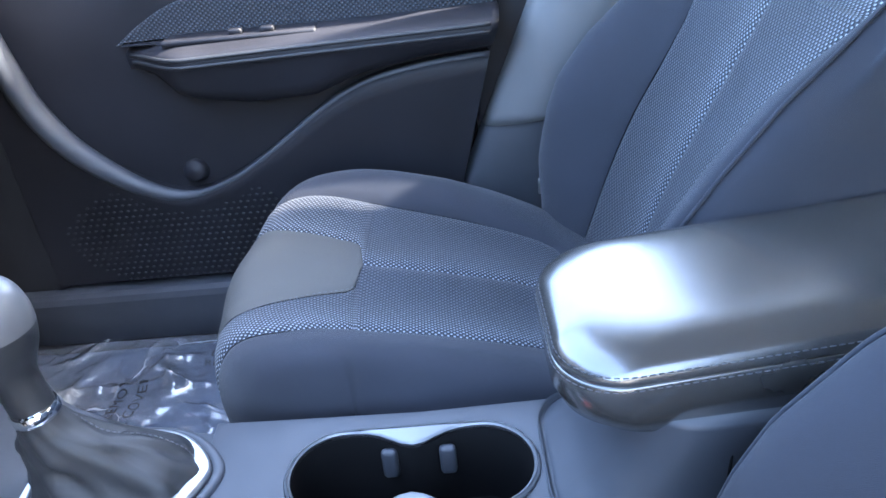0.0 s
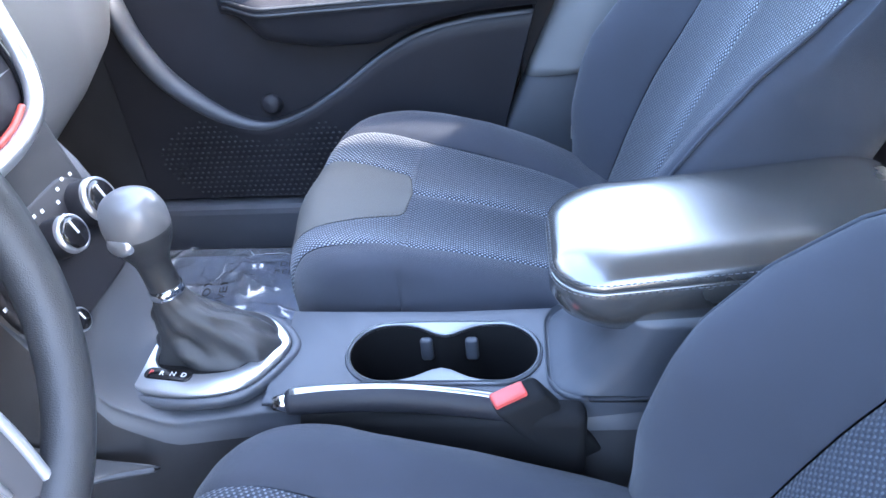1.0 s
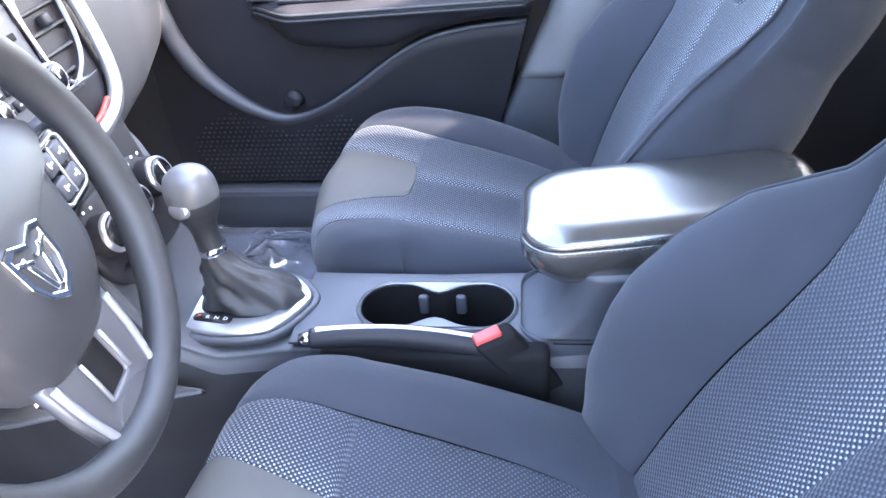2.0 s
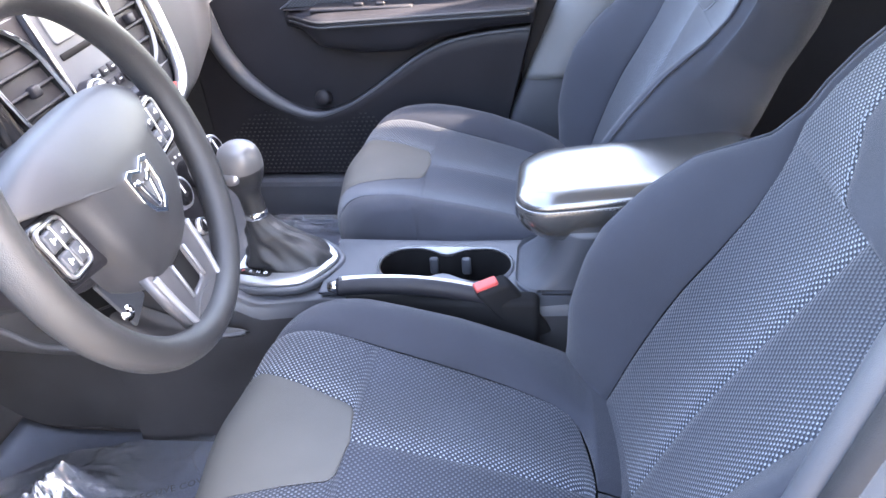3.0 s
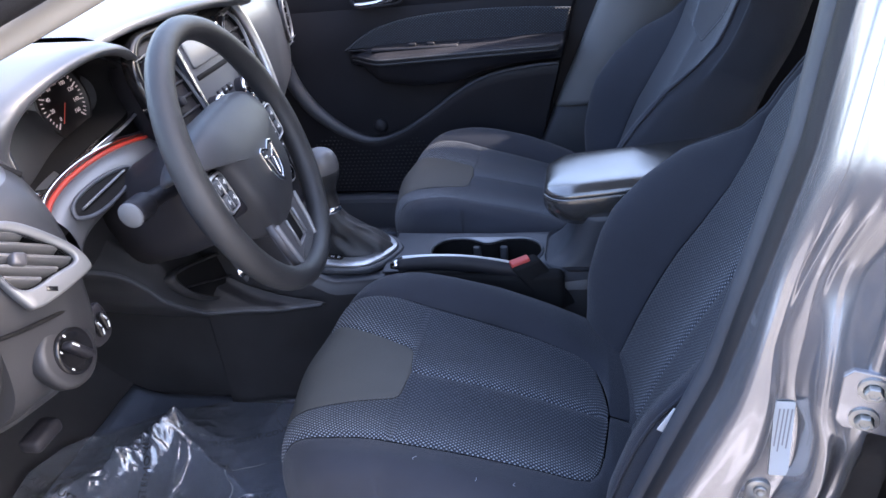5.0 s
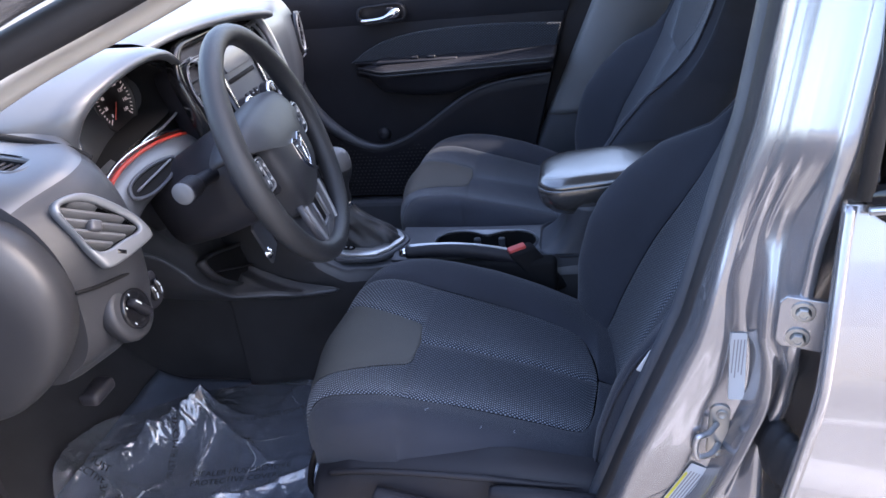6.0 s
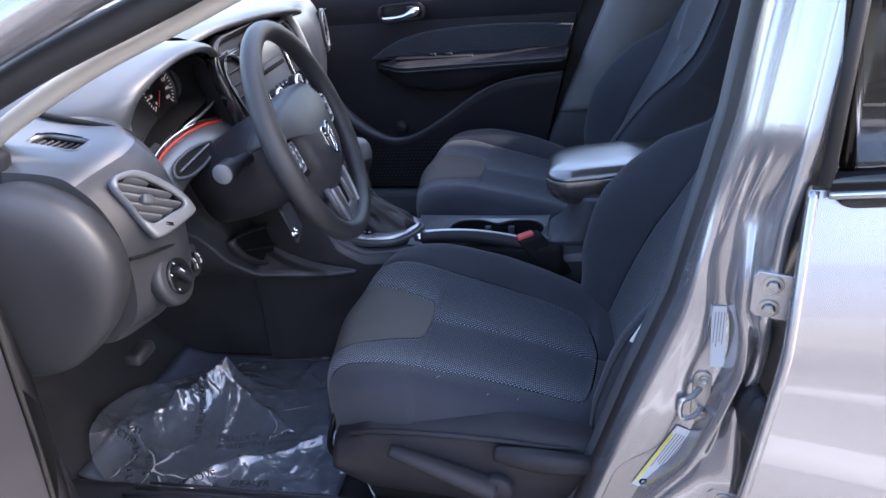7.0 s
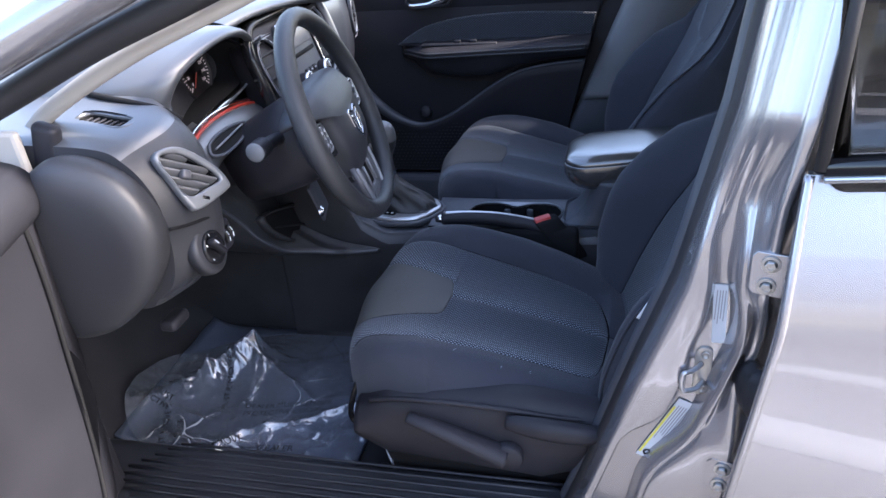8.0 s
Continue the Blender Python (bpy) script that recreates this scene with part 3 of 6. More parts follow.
    loop = [(-0.002, 0.013, 0), (-0.012, 0.014, 0.018), (-0.021, 0.0145, 0.0255), (-0.0245, 0.012, 0.027), (-0.0255, 0, 0.027), (-0.0235, -0.013, 0.027), (-0.019, -0.0155, 0.0255), (-0.008, -0.016, 0.018), (0.002, -0.016, 0)]
    part("loop", tube([m @ Vector(p) for p in spline(loop, 30)], 0.0034, 10), SILVER, striker, "worn bright steel loop")
    for dy in (0.028, -0.028):
        part("screw", turned([(0.0065, 0.0), (0.0065, 0.002), (0.0045, 0.003), (0.004, 0.0015), (0, 0.0015)], 16, m=m @ pose(0.002, dy, 0)), STEEL, striker)
    # labels with fine print lines
    def sticker(name, m, w, h, mat, rows, label, skew=0.0):
        lab = part(name, plate([rounded_outline(w, h, 0.002, 3, skew)], 0.0006, m=m), mat, pillar, label, smooth=False)
        rr = random.Random(4)
        bm = bmesh.new()
        for k in range(rows):
            x = w * (0.30 - 0.60 * k / max(1, rows - 1))
            ll = h * rr.uniform(0.45, 0.75)
            y = (h * 0.82 - ll) / 2
            plate([rounded_outline(w * 0.30 / rows, ll, 0.0002, 1)], 0.0002, bm, m @ pose(x + skew * y, y, 0.0005))
        part("print_lines", bm, INK, lab, "fine grey print", smooth=False)
        return lab
    sticker("tyre_label", axes((0.0625, floor_y(0.545) - 0.0012, 0.545), (1, 0, 0), (0.06, 0.0, 1)), 0.017, 0.090, PAPER, 4, "small pale printed sticker", -0.05)
    fy = floor_y(0.335)
    m = axes((0.010, fy - 0.0022, 0.336), (0.90, 0.0175, -0.42), (0.44, -0.0375, 0.90))
    lab = sticker("certification_label", m, 0.031, 0.128, PAPER, 6, "white printed sticker with a yellow border")
    for s in (-1, 1):
        part("border", plate([rounded_outline(0.0034, 0.105, 0.001, 1)], 0.0003, m=m @ pose(s * 0.0132, -0.004, 0.0006)), YELLOW, lab, smooth=False)
    part("round_mark", turned([(0.0065, 0), (0.0065, 0.0006), (0.0035, 0.0006), (0.0035, 0.0)], 20, m=m @ pose(-0.003, -0.052, 0.0004)), BLACK, lab)
    # wiring boot to the rear door
    part("wiring_boot", tube(spline([(0.100, -0.350, 0.462), (0.108, -0.385, 0.462), (0.122, -0.408, 0.462)], 14), [0.017 + 0.0012 * math.sin(k * 2.1) for k in range(14)], 18, flat=2.2), RUBBER, pillar, "black rubber wiring boot")


def build_rear_door():
    door = thing("rear_door", "closed silver rear door with tinted window", "car door")
    xs, zs = np.linspace(0, 1.0, 30), np.linspace(-0.12, 0.765, 120)
    def skin(u, z):
        x0 = float(np.interp(z, [-0.12, 0.31, 0.73, 0.78], [0.072, 0.080, 0.122, 0.128]))
        e = z - 0.605
        y = -0.452 + 0.17 * e + 0.21 * math.sqrt(e * e + 0.018**2) - 0.10 * min(0, z - 0.12) ** 2
        return (x0 + u * 1.05, y, z)
    P = [[skin(u, z) for z in zs] for u in xs]
    part("skin", grid(np.array(P)), PAINT, door)
    edge = []
    for z in zs:
        x, y, _ = skin(0, z)
        edge.append([(x, y, z), (x - 0.004, y + 0.002, z), (x - 0.005, y + 0.008, z), (x + 0.002, y + 0.012, z), (x + 0.03, y + 0.016, z), (x + 0.06, y + 0.07, z)])
    part("edge_flange", grid(np.array(edge)), PAINT, door, "folded painted door edge")
    part("edge_bead", tube([(skin(0, z)[0] - 0.001, skin(0, z)[1] - 0.001, z) for z in zs], 0.0055, 8), PAINT, door, "rounded painted door edge")
    bm = tube([(0.137, -0.392, 0.772), (0.6, -0.392, 0.79), (1.2, -0.392, 0.80)], 0.011, 10, flat=1.2)
    part("belt_seal", bm, GLOSS, door, "black window belt seal")
    part("belt_trim", tube([(0.137, -0.402, 0.764), (0.6, -0.402, 0.782), (1.2, -0.402, 0.792)], 0.004, 8), SILVER, door, "thin bright trim strip")
    part("pane_seal", tube([(0.133, -0.397, 0.772), (0.149, -0.361, 0.95), (0.171, -0.323, 1.12)], 0.007, 8), RUBBER, door, "black rubber window seal")
    m = axes((0.661, -0.357, 0.96), (1, 0, 0.03), (0.0, 0.22, 1))
    part("pane", plate([rounded_outline(1.05, 0.40, 0.02)], 0.004, m=m), TINT, door, "tinted glass pane")
    slab("rear_door_inner", (0.2, -0.36, 0.0), (1.3, -0.34, 0.75), PLASTIC, "dark inner panel of the rear door", "door panel", 0.01)


# ---- seats ----
def seat_cushion(seat):
    line = spline([(-0.515, 0.165), (-0.545, 0.205), (-0.562, 0.262), (-0.556, 0.316), (-0.525, 0.347), (-0.46, 0.351), (-0.38, 0.339),
                   (-0.28, 0.318), (-0.18, 0.292), (-0.09, 0.260), (-0.03, 0.238), (0.01, 0.226)], 700)
    s = np.concatenate([[0], np.cumsum(np.linalg.norm(np.diff(line, axis=0), axis=1))])
    picks, last = [], -1.0
    for i in range(700):
        tip = (-0.41 < line[i, 0] < -0.372 and line[i, 1] > 0.31) or -0.115 < line[i, 0] < -0.074
        if s[i] - last >= (0.0016 if tip else 0.0085) or i == 699:
            picks.append(i)
            last = s[i]
    C = line[picks]
    T = np.gradient(line, axis=0)[picks]
    T /= np.linalg.norm(T, axis=1, keepdims=True)
    N = np.stack([-T[:, 1], T[:, 0]], 1)
    top = (C[:, 1] > 0.28) | (C[:, 0] > -0.45)
    inner = np.interp(C[:, 0], [-0.60, -0.53, -0.46, -0.41, -0.392, -0.386, -0.382, -0.3795, -0.378], [0.112, 0.106, 0.083, 0.066, 0.060, 0.055, 0.047, 0.033, 0.0])
    inner = np.where(top, inner, 0.108)
    slip = -0.011
    front = smooth01((-0.33 - C[:, 0]) / 0.17)
    stations = [-0.60, -0.50, -0.45, -0.40, -0.35, -0.27, -0.18, -0.10, 0.0]
    lifts = {1: [0.3, 0.7, 1.1, 1.6, 1.9, 1.75, 1.1, 0.4, 0.2], -1: [0.3, 0.55, 0.8, 1.0, 1.05, 0.95, 0.7, 0.3, 0.2]}
    seam_x = [-0.60, -0.49, -0.40, -0.30, -0.20, -0.13, -0.108, -0.094, -0.086, -0.081, -0.078]
    seams = {1: [0.166, 0.166, 0.155, 0.143, 0.131, 0.121, 0.112, 0.094, 0.066, 0.033, 0.001], -1: [0.176, 0.178, 0.167, 0.161, 0.158, 0.154, 0.146, 0.122, 0.084, 0.04, 0.001]}

    def at(i, y, h):
        back = (0.085 if y > 0 else 0.108) * front[i] * (abs(y) / 0.26) ** 2.6
        return (C[i, 0] + N[i, 0] * h + back, y, C[i, 1] + N[i, 1] * h)

    def dish(y):
        return 0.010 * (y / 0.172) ** 2 + 0.003 * math.cos(y / 0.172 * math.pi * 2)

    rows = range(len(C))
    for sgn in (1, -1):
        seam = np.where(top, np.interp(C[:, 0], seam_x, seams[sgn]), seams[sgn][0])
        lift = np.interp(C[:, 0], stations, lifts[sgn])
        woven_rows = [i for i in rows if seam[i] > inner[i] + 0.001 or C[i, 0] < -0.2]
        P, F = [], []
        for i in woven_rows:
            start = inner[i] + sgn * slip
            ys = np.linspace(start, max(seam[i], start + 0.001), 24)
            P.append([at(i, sgn * y, dish(y)) for y in ys])
            off = ys - ys[0] if sgn > 0 else ys[-1] - ys
            F.append(0.30 + 0.25 * front[i] + (1.5 if sgn < 0 else 1.1) * np.exp(-((off / (0.040 if sgn < 0 else 0.030)) ** 1.4)))
        P = seamed(np.array(P), ("v0", "v1"), 0.0025, 0.005, sgn)
        part("seat_centre_panel", grid(P, uv=metres(P), fade=F, flip=sgn > 0), DOTTED, seat, "woven cloth with raised pale dots")
        P = []
        for i in rows:
            g, edge = (0.262 - seam[i]) / 0.10, dish(seam[i])
            side = spline([(0.0, edge), (0.020 * g, 0.021), (0.044 * g, 0.027), (0.068 * g, 0.019), (0.086 * g, -0.004), (0.097 * g, -0.030), (0.099 * g, -0.058), (0.092 * g, -0.088)], 30)
            P.append([at(i, sgn * (seam[i] + dy), edge + (h - edge) * (lift[i] if h > edge else 1)) for dy, h in side])
        P = seamed(np.array(P), ("v0",), 0.0035, 0.006, sgn)
        part("seat_bolster", grid(P, uv=metres(P), flip=sgn > 0), CLOTH, seat, "plain dark cloth bolster")
    keep = [i for i in rows if inner[i] > 0]
    keep.append(keep[-1] + 1)
    P = np.array([[at(i, y, dish(abs(y)) + 0.001) for y in slip + np.linspace(-max(inner[i], 0.001), max(inner[i], 0.001), 20)] for i in keep])
    P = seamed(P, ("v0", "v1", "u1"), 0.0025, 0.004, 1)
    part("front_insert", grid(P, uv=metres(P)), PATCH, seat, "smooth grey cloth insert")
    tip = [at(i, slip + sg * inner[i] * 1.03, 0.002) for sg, order in ((1, keep[:-1]), (-1, keep[-2::-1])) for i in order if top[i]]
    stitches(tip, seat, 0.004, 0.003, 0.0005, mat=DARKTHREAD)
    part("seat_pan", rbox((0.44, 0.46, 0.10), 0.03, 3, (-0.28, 0, 0.19)), BLACK, seat, "black seat frame")


def seat_back(seat):
    line = spline([(-0.085, 0.165), (-0.062, 0.21), (-0.038, 0.265), (-0.012, 0.335), (0.018, 0.405), (0.054, 0.476), (0.096, 0.552), (0.142, 0.634), (0.172, 0.69),
                   (0.198, 0.742), (0.222, 0.79), (0.246, 0.836), (0.264, 0.862), (0.29, 0.872)], 500)
    picks = [0]
    for i in range(1, 500):
        fine = 0.630 < line[i, 1] < 0.650
        if np.linalg.norm(line[i] - line[picks[-1]]) >= (0.0012 if fine else 0.0085) or i == 499:
            picks.append(i)
    line = line[picks]
    T = np.gradient(line, axis=0)
    T /= np.linalg.norm(T, axis=1, keepdims=True)
    N = np.stack([-T[:, 1], T[:, 0]], 1)
    z = line[:, 1]
    ridge = np.interp(z, [0.165, 0.275, 0.33, 0.40, 0.44, 0.50, 0.5625, 0.60, 0.6225, 0.66, 0.90], [0.045, 0.080, 0.100, 0.113, 0.115, 0.100, 0.073, 0.042, 0.024, 0.010, 0.006])
    edge = np.interp(z, [0.165, 0.34, 0.50, 0.56, 0.60, 0.625, 0.65, 0.69, 0.73, 0.77, 0.82, 0.90], [0.232, 0.244, 0.244, 0.236, 0.222, 0.213, 0.216, 0.217, 0.205, 0.182, 0.150, 0.130])
    seam = np.minimum(np.interp(z, [0.165, 0.50, 0.56, 0.60, 0.65, 0.90], [0.150, 0.150, 0.157, 0.172, 0.205, 0.208]), edge - 0.012)
    tongue = np.interp(z, [0.633, 0.6335, 0.637, 0.645, 0.66, 0.69, 0.72, 0.90], [0.0, 0.050, 0.068, 0.078, 0.093, 0.130, 0.135, 0.11])
    tongue = np.minimum(tongue, seam - 0.024)
    slip = -0.011
    base = np.interp(z, [0.165, 0.45, 0.62, 0.90], [0.016, 0.016, 0.004, 0.002])
    rows = range(len(line))

    def at(i, y, h):
        return (line[i, 0] + N[i, 0] * h, y, line[i, 1] + N[i, 1] * h)

    shape = spline([(0.0, 0.0), (0.18, 0.26), (0.45, 0.68), (0.70, 0.94), (0.90, 1.0), (1.0, 0.93)], 18)
    low = int(np.searchsorted(z, 0.258))
    for sgn in (1, -1):
        near = 1.0 if sgn > 0 else 0.76
        P, F = [], []
        for i in rows:
            ys = np.linspace(tongue[i] + sgn * slip, seam[i], 22)
            P.append([at(i, sgn * y, base[i] * (y / 0.15) ** 2) for y in ys])
            off = ys - ys[0] if sgn > 0 else ys[-1] - ys
            F.append((0.20 if sgn > 0 else 0.24) + 1.2 * np.exp(-((off / 0.050) ** 1.3)))
        P = seamed(np.array(P), ("v0", "v1"), 0.0025, 0.005, sgn)
        part("back_tuck", grid(P[:low + 1], flip=sgn > 0), CLOTH, seat, "plain cloth tucked behind the cushion")
        P, F = P[low:], F[low:]
        part("back_centre_panel", grid(P, uv=metres(P), fade=F, flip=sgn > 0), DOTTED, seat, "woven cloth with raised pale dots")
        P = np.array([[at(i, sgn * (seam[i] + f * (edge[i] - seam[i])), base[i] + (ridge[i] * near - base[i]) * h) for f, h in shape] for i in rows])
        P = seamed(P, ("v0", "v1"), 0.0020, 0.005, sgn)
        part("back_bolster", grid(P, uv=metres(P), flip=sgn > 0), CLOTH, seat, "plain dark cloth bolster")
        P = []
        for i in rows:
            h0 = base[i] + (ridge[i] * near - base[i]) * 0.93
            prof = spline([(0.0, h0), (0.013, h0 - 0.02), (0.019, h0 * 0.3 - 0.012), (0.017, -0.05), (0.008, -0.095), (-0.012, -0.12)], 16)
            P.append([at(i, sgn * (edge[i] + dy), h) for dy, h in prof])
        P = seamed(np.array(P), ("v0",), 0.003, 0.006, sgn)
        part("back_side", grid(P, uv=metres(P), flip=sgn > 0), CLOTH, seat, "plain dark cloth side")
        part("back_piping", tube([at(i, sgn * edge[i], base[i] + (ridge[i] * near - base[i]) * 0.93) for i in rows], 0.0022, 6), CLOTH, seat, "rolled seam along the bolster")
        line3 = [at(i, slip + sgn * (tongue[i] + 0.003), base[i] * (tongue[i] / 0.15) ** 2 + 0.0015) for i in rows if tongue[i] > 0]
        stitches(line3, seat, 0.0045, 0.0035, 0.0007, name="back_stitching")
    keep = [i for i in rows if tongue[i] > 0]
    keep.insert(0, keep[0] - 1)
    P = np.array([[at(i, y, base[i] * (y / 0.15) ** 2 + 0.001) for y in slip + np.linspace(-max(tongue[i], 0.001), max(tongue[i], 0.001), 20)] for i in keep])
    P = seamed(P, ("v0", "v1", "u0"), 0.0025, 0.004, 1)
    part("back_insert", grid(P, uv=metres(P)), CLOTH, seat, "plain cloth insert at the shoulders")
    P = np.array([[at(i, y, -0.118) for y in np.linspace(-edge[i] + 0.012, edge[i] - 0.012, 12)] for i in rows])
    part("back_shell", grid(P), PLASTIC, seat, "dark seat back shell")


def build_seats():
    made = thing("car_seat", "dark cloth bucket seat with dotted weave and grey insert", "car seat", group="front seats")
    seat_cushion(made)
    seat_back(made)
    other = copy_thing(made, pose(0, 0.73, 0))
    other["label"] = "dark cloth bucket seat beside the far door"
    upright = pose(-0.05, 0, 0.26) @ pose(0, 0, 0, 0, -4, 0) @ pose(0.05, 0, -0.26)
    for ob in other.children:
        if ob.name.startswith("back_"):
            ob.matrix_basis = upright
    # side shield of the near seat with its levers
    P = []
    for x in np.linspace(-0.50, -0.07, 40):
        lift = 0.012 * math.sin((x + 0.5) / 0.43 * math.pi)
        lo = float(np.interp(x, [-0.50, -0.45, -0.18, -0.07], [0.20, 0.172, 0.150, 0.19]))
        hi = float(np.interp(x, [-0.50, -0.44, -0.2, -0.07], [0.268, 0.302, 0.314, 0.300])) + lift * 0.4
        prof = spline([(-0.235, hi + 0.004), (-0.262, hi), (-0.281, hi - 0.02), (-0.287, (hi + lo) / 2), (-0.279, lo + 0.02), (-0.262, lo), (-0.23, lo)], 22)
        P.append([(x, y, zz) for y, zz in prof])
    part("side_shield", grid(np.array(P), flip=True, caps=True), PLASTIC, made, "dark plastic side shield")
    rim = spline([(-0.470, -0.268, 0.290), (-0.42, -0.277, 0.305), (-0.34, -0.283, 0.312), (-0.24, -0.284, 0.309), (-0.16, -0.280, 0.298), (-0.10, -0.272, 0.290)], 30)
    part("shield_rim", tube(rim, 0.0045, 8), PLASTIC, made, "raised rim along the side shield")
    lever = spline([(-0.395, -0.297, 0.286), (-0.35, -0.303, 0.275), (-0.29, -0.304, 0.250), (-0.235, -0.300, 0.222)], 20)
    part("height_lever", tube(lever, np.linspace(0.011, 0.023, 20), 14, flat=0.7), PLASTIC, made, "long black height lever")
    part("lever_boss", turned([(0.026, 0.0), (0.026, 0.012), (0.023, 0.016), (0.0, 0.017)], 28, m=axes((-0.231, -0.289, 0.220), (1, 0, 0), (0, 0, 1))), PLASTIC, made)
    rec = spline([(-0.230, -0.295, 0.292), (-0.18, -0.304, 0.294), (-0.12, -0.303, 0.288), (-0.075, -0.292, 0.280)], 16)
    part("recline_lever", tube(rec, [0.010 + 0.006 * math.sin(k / 15 * math.pi) for k in range(16)], 14, flat=1.2), PLASTIC, made, "black recline lever")
    part("cable", tube(spline([(-0.497, -0.215, 0.180), (-0.480, -0.222, 0.165), (-0.468, -0.232, 0.135), (-0.444, -0.246, 0.060)], 20), 0.0024, 6), THREAD, made, "thin pale cable")
    part("airbag_tag", rbox((0.010, 0.002, 0.034), 0.0009, 2, (-0.026, -0.2665, 0.500), turn=Euler((0, 0.48, 0)).to_matrix()), WHITE, made, "small white sewn tag")
    part("slide_bar", tube(spline([(-0.480, -0.214, 0.33), (-0.506, -0.214, 0.290), (-0.528, -0.214, 0.236), (-0.535, -0.214, 0.200), (-0.523, -0.214, 0.180), (-0.490, -0.214, 0.178)], 30), 0.0055, 8), GLOSS, made, "bent black slide handle")
    for y in (-0.22, 0.20):
        part("seat_rail", rbox((0.50, 0.045, 0.035), 0.006, 2, (-0.25, y, 0.055)), STEEL if y > 0 else PLASTIC, made, "seat slide rail")
        part("seat_riser", rbox((0.40, 0.03, 0.08), 0.006, 2, (-0.27, y, 0.11)), BLACK, made)
        part("far_rail", rbox((0.50, 0.045, 0.035), 0.006, 2, (-0.25, y, 0.055)), PLASTIC, other, "seat slide rail")
        part("far_riser", rbox((0.40, 0.03, 0.08), 0.006, 2, (-0.27, y, 0.11)), BLACK, other)
    rr = random.Random(12)
    for k in range(7):
        x, y, z = ((-0.40, -0.218, 0.366), (-0.36, -0.215, 0.360), (-0.30, -0.222, 0.345), (-0.33, -0.205, 0.358), (-0.25, -0.215, 0.336), (-0.43, -0.20, 0.368), (-0.20, -0.21, 0.325))[k]
        part("lint", tube([(x, y, z), (x + rr.uniform(-0.004, 0.004), y + 0.002, z), (x + rr.uniform(-0.006, 0.006), y + 0.005, z + 0.001)], 0.0004, 4), THREAD, made, "pale speck of lint")
    bench = thing("rear_bench", "dark cloth rear bench seat", "car seat")
    P = []
    for x, h in spline([(0.72, 0.12), (0.70, 0.28), (0.74, 0.35), (0.9, 0.36), (1.12, 0.33), (1.2, 0.36), (1.28, 0.55), (1.36, 0.80), (1.42, 0.84)], 40):
        P.append([(x, y, h + 0.015 * math.cos((y - 0.37) * 9)) for y in np.linspace(-0.26, 1.02, 30)])
    P = np.array(P)
    part("seat", grid(P, flip=True, uv=metres(P)), CLOTH, bench)
    part("base", rbox((0.6, 1.26, 0.24), 0.02, 2, (1.05, 0.38, 0.15)), BLACK, bench)


# ---- centre console ----
def stadium(cx, cy, half, r, n=14):
    pts = [(cx + half + r * math.cos(a), cy + r * math.sin(a)) for a in np.linspace(-math.pi / 2, math.pi / 2, n)]
    return pts + [(cx - half + r * math.cos(a), cy + r * math.sin(a)) for a in np.linspace(math.pi / 2, 1.5 * math.pi, n)]


def figure_eight(cx, cy, half, r, waist, n=64):
    pts = []
    for k in range(n):
        a = 2 * math.pi * k / n
        x, y = math.cos(a), math.sin(a)
        px = (half + r) * x
        yy = math.sqrt(max(0, r * r - max(0, abs(px) - half) ** 2))
        dip = (r - waist) * math.exp(-((px / (0.45 * half)) ** 2))
        pts.append((cx + px, cy + math.copysign(1, y) * (yy - dip) if abs(y) > 1e-9 else cy))
    return pts


CY = 0.372


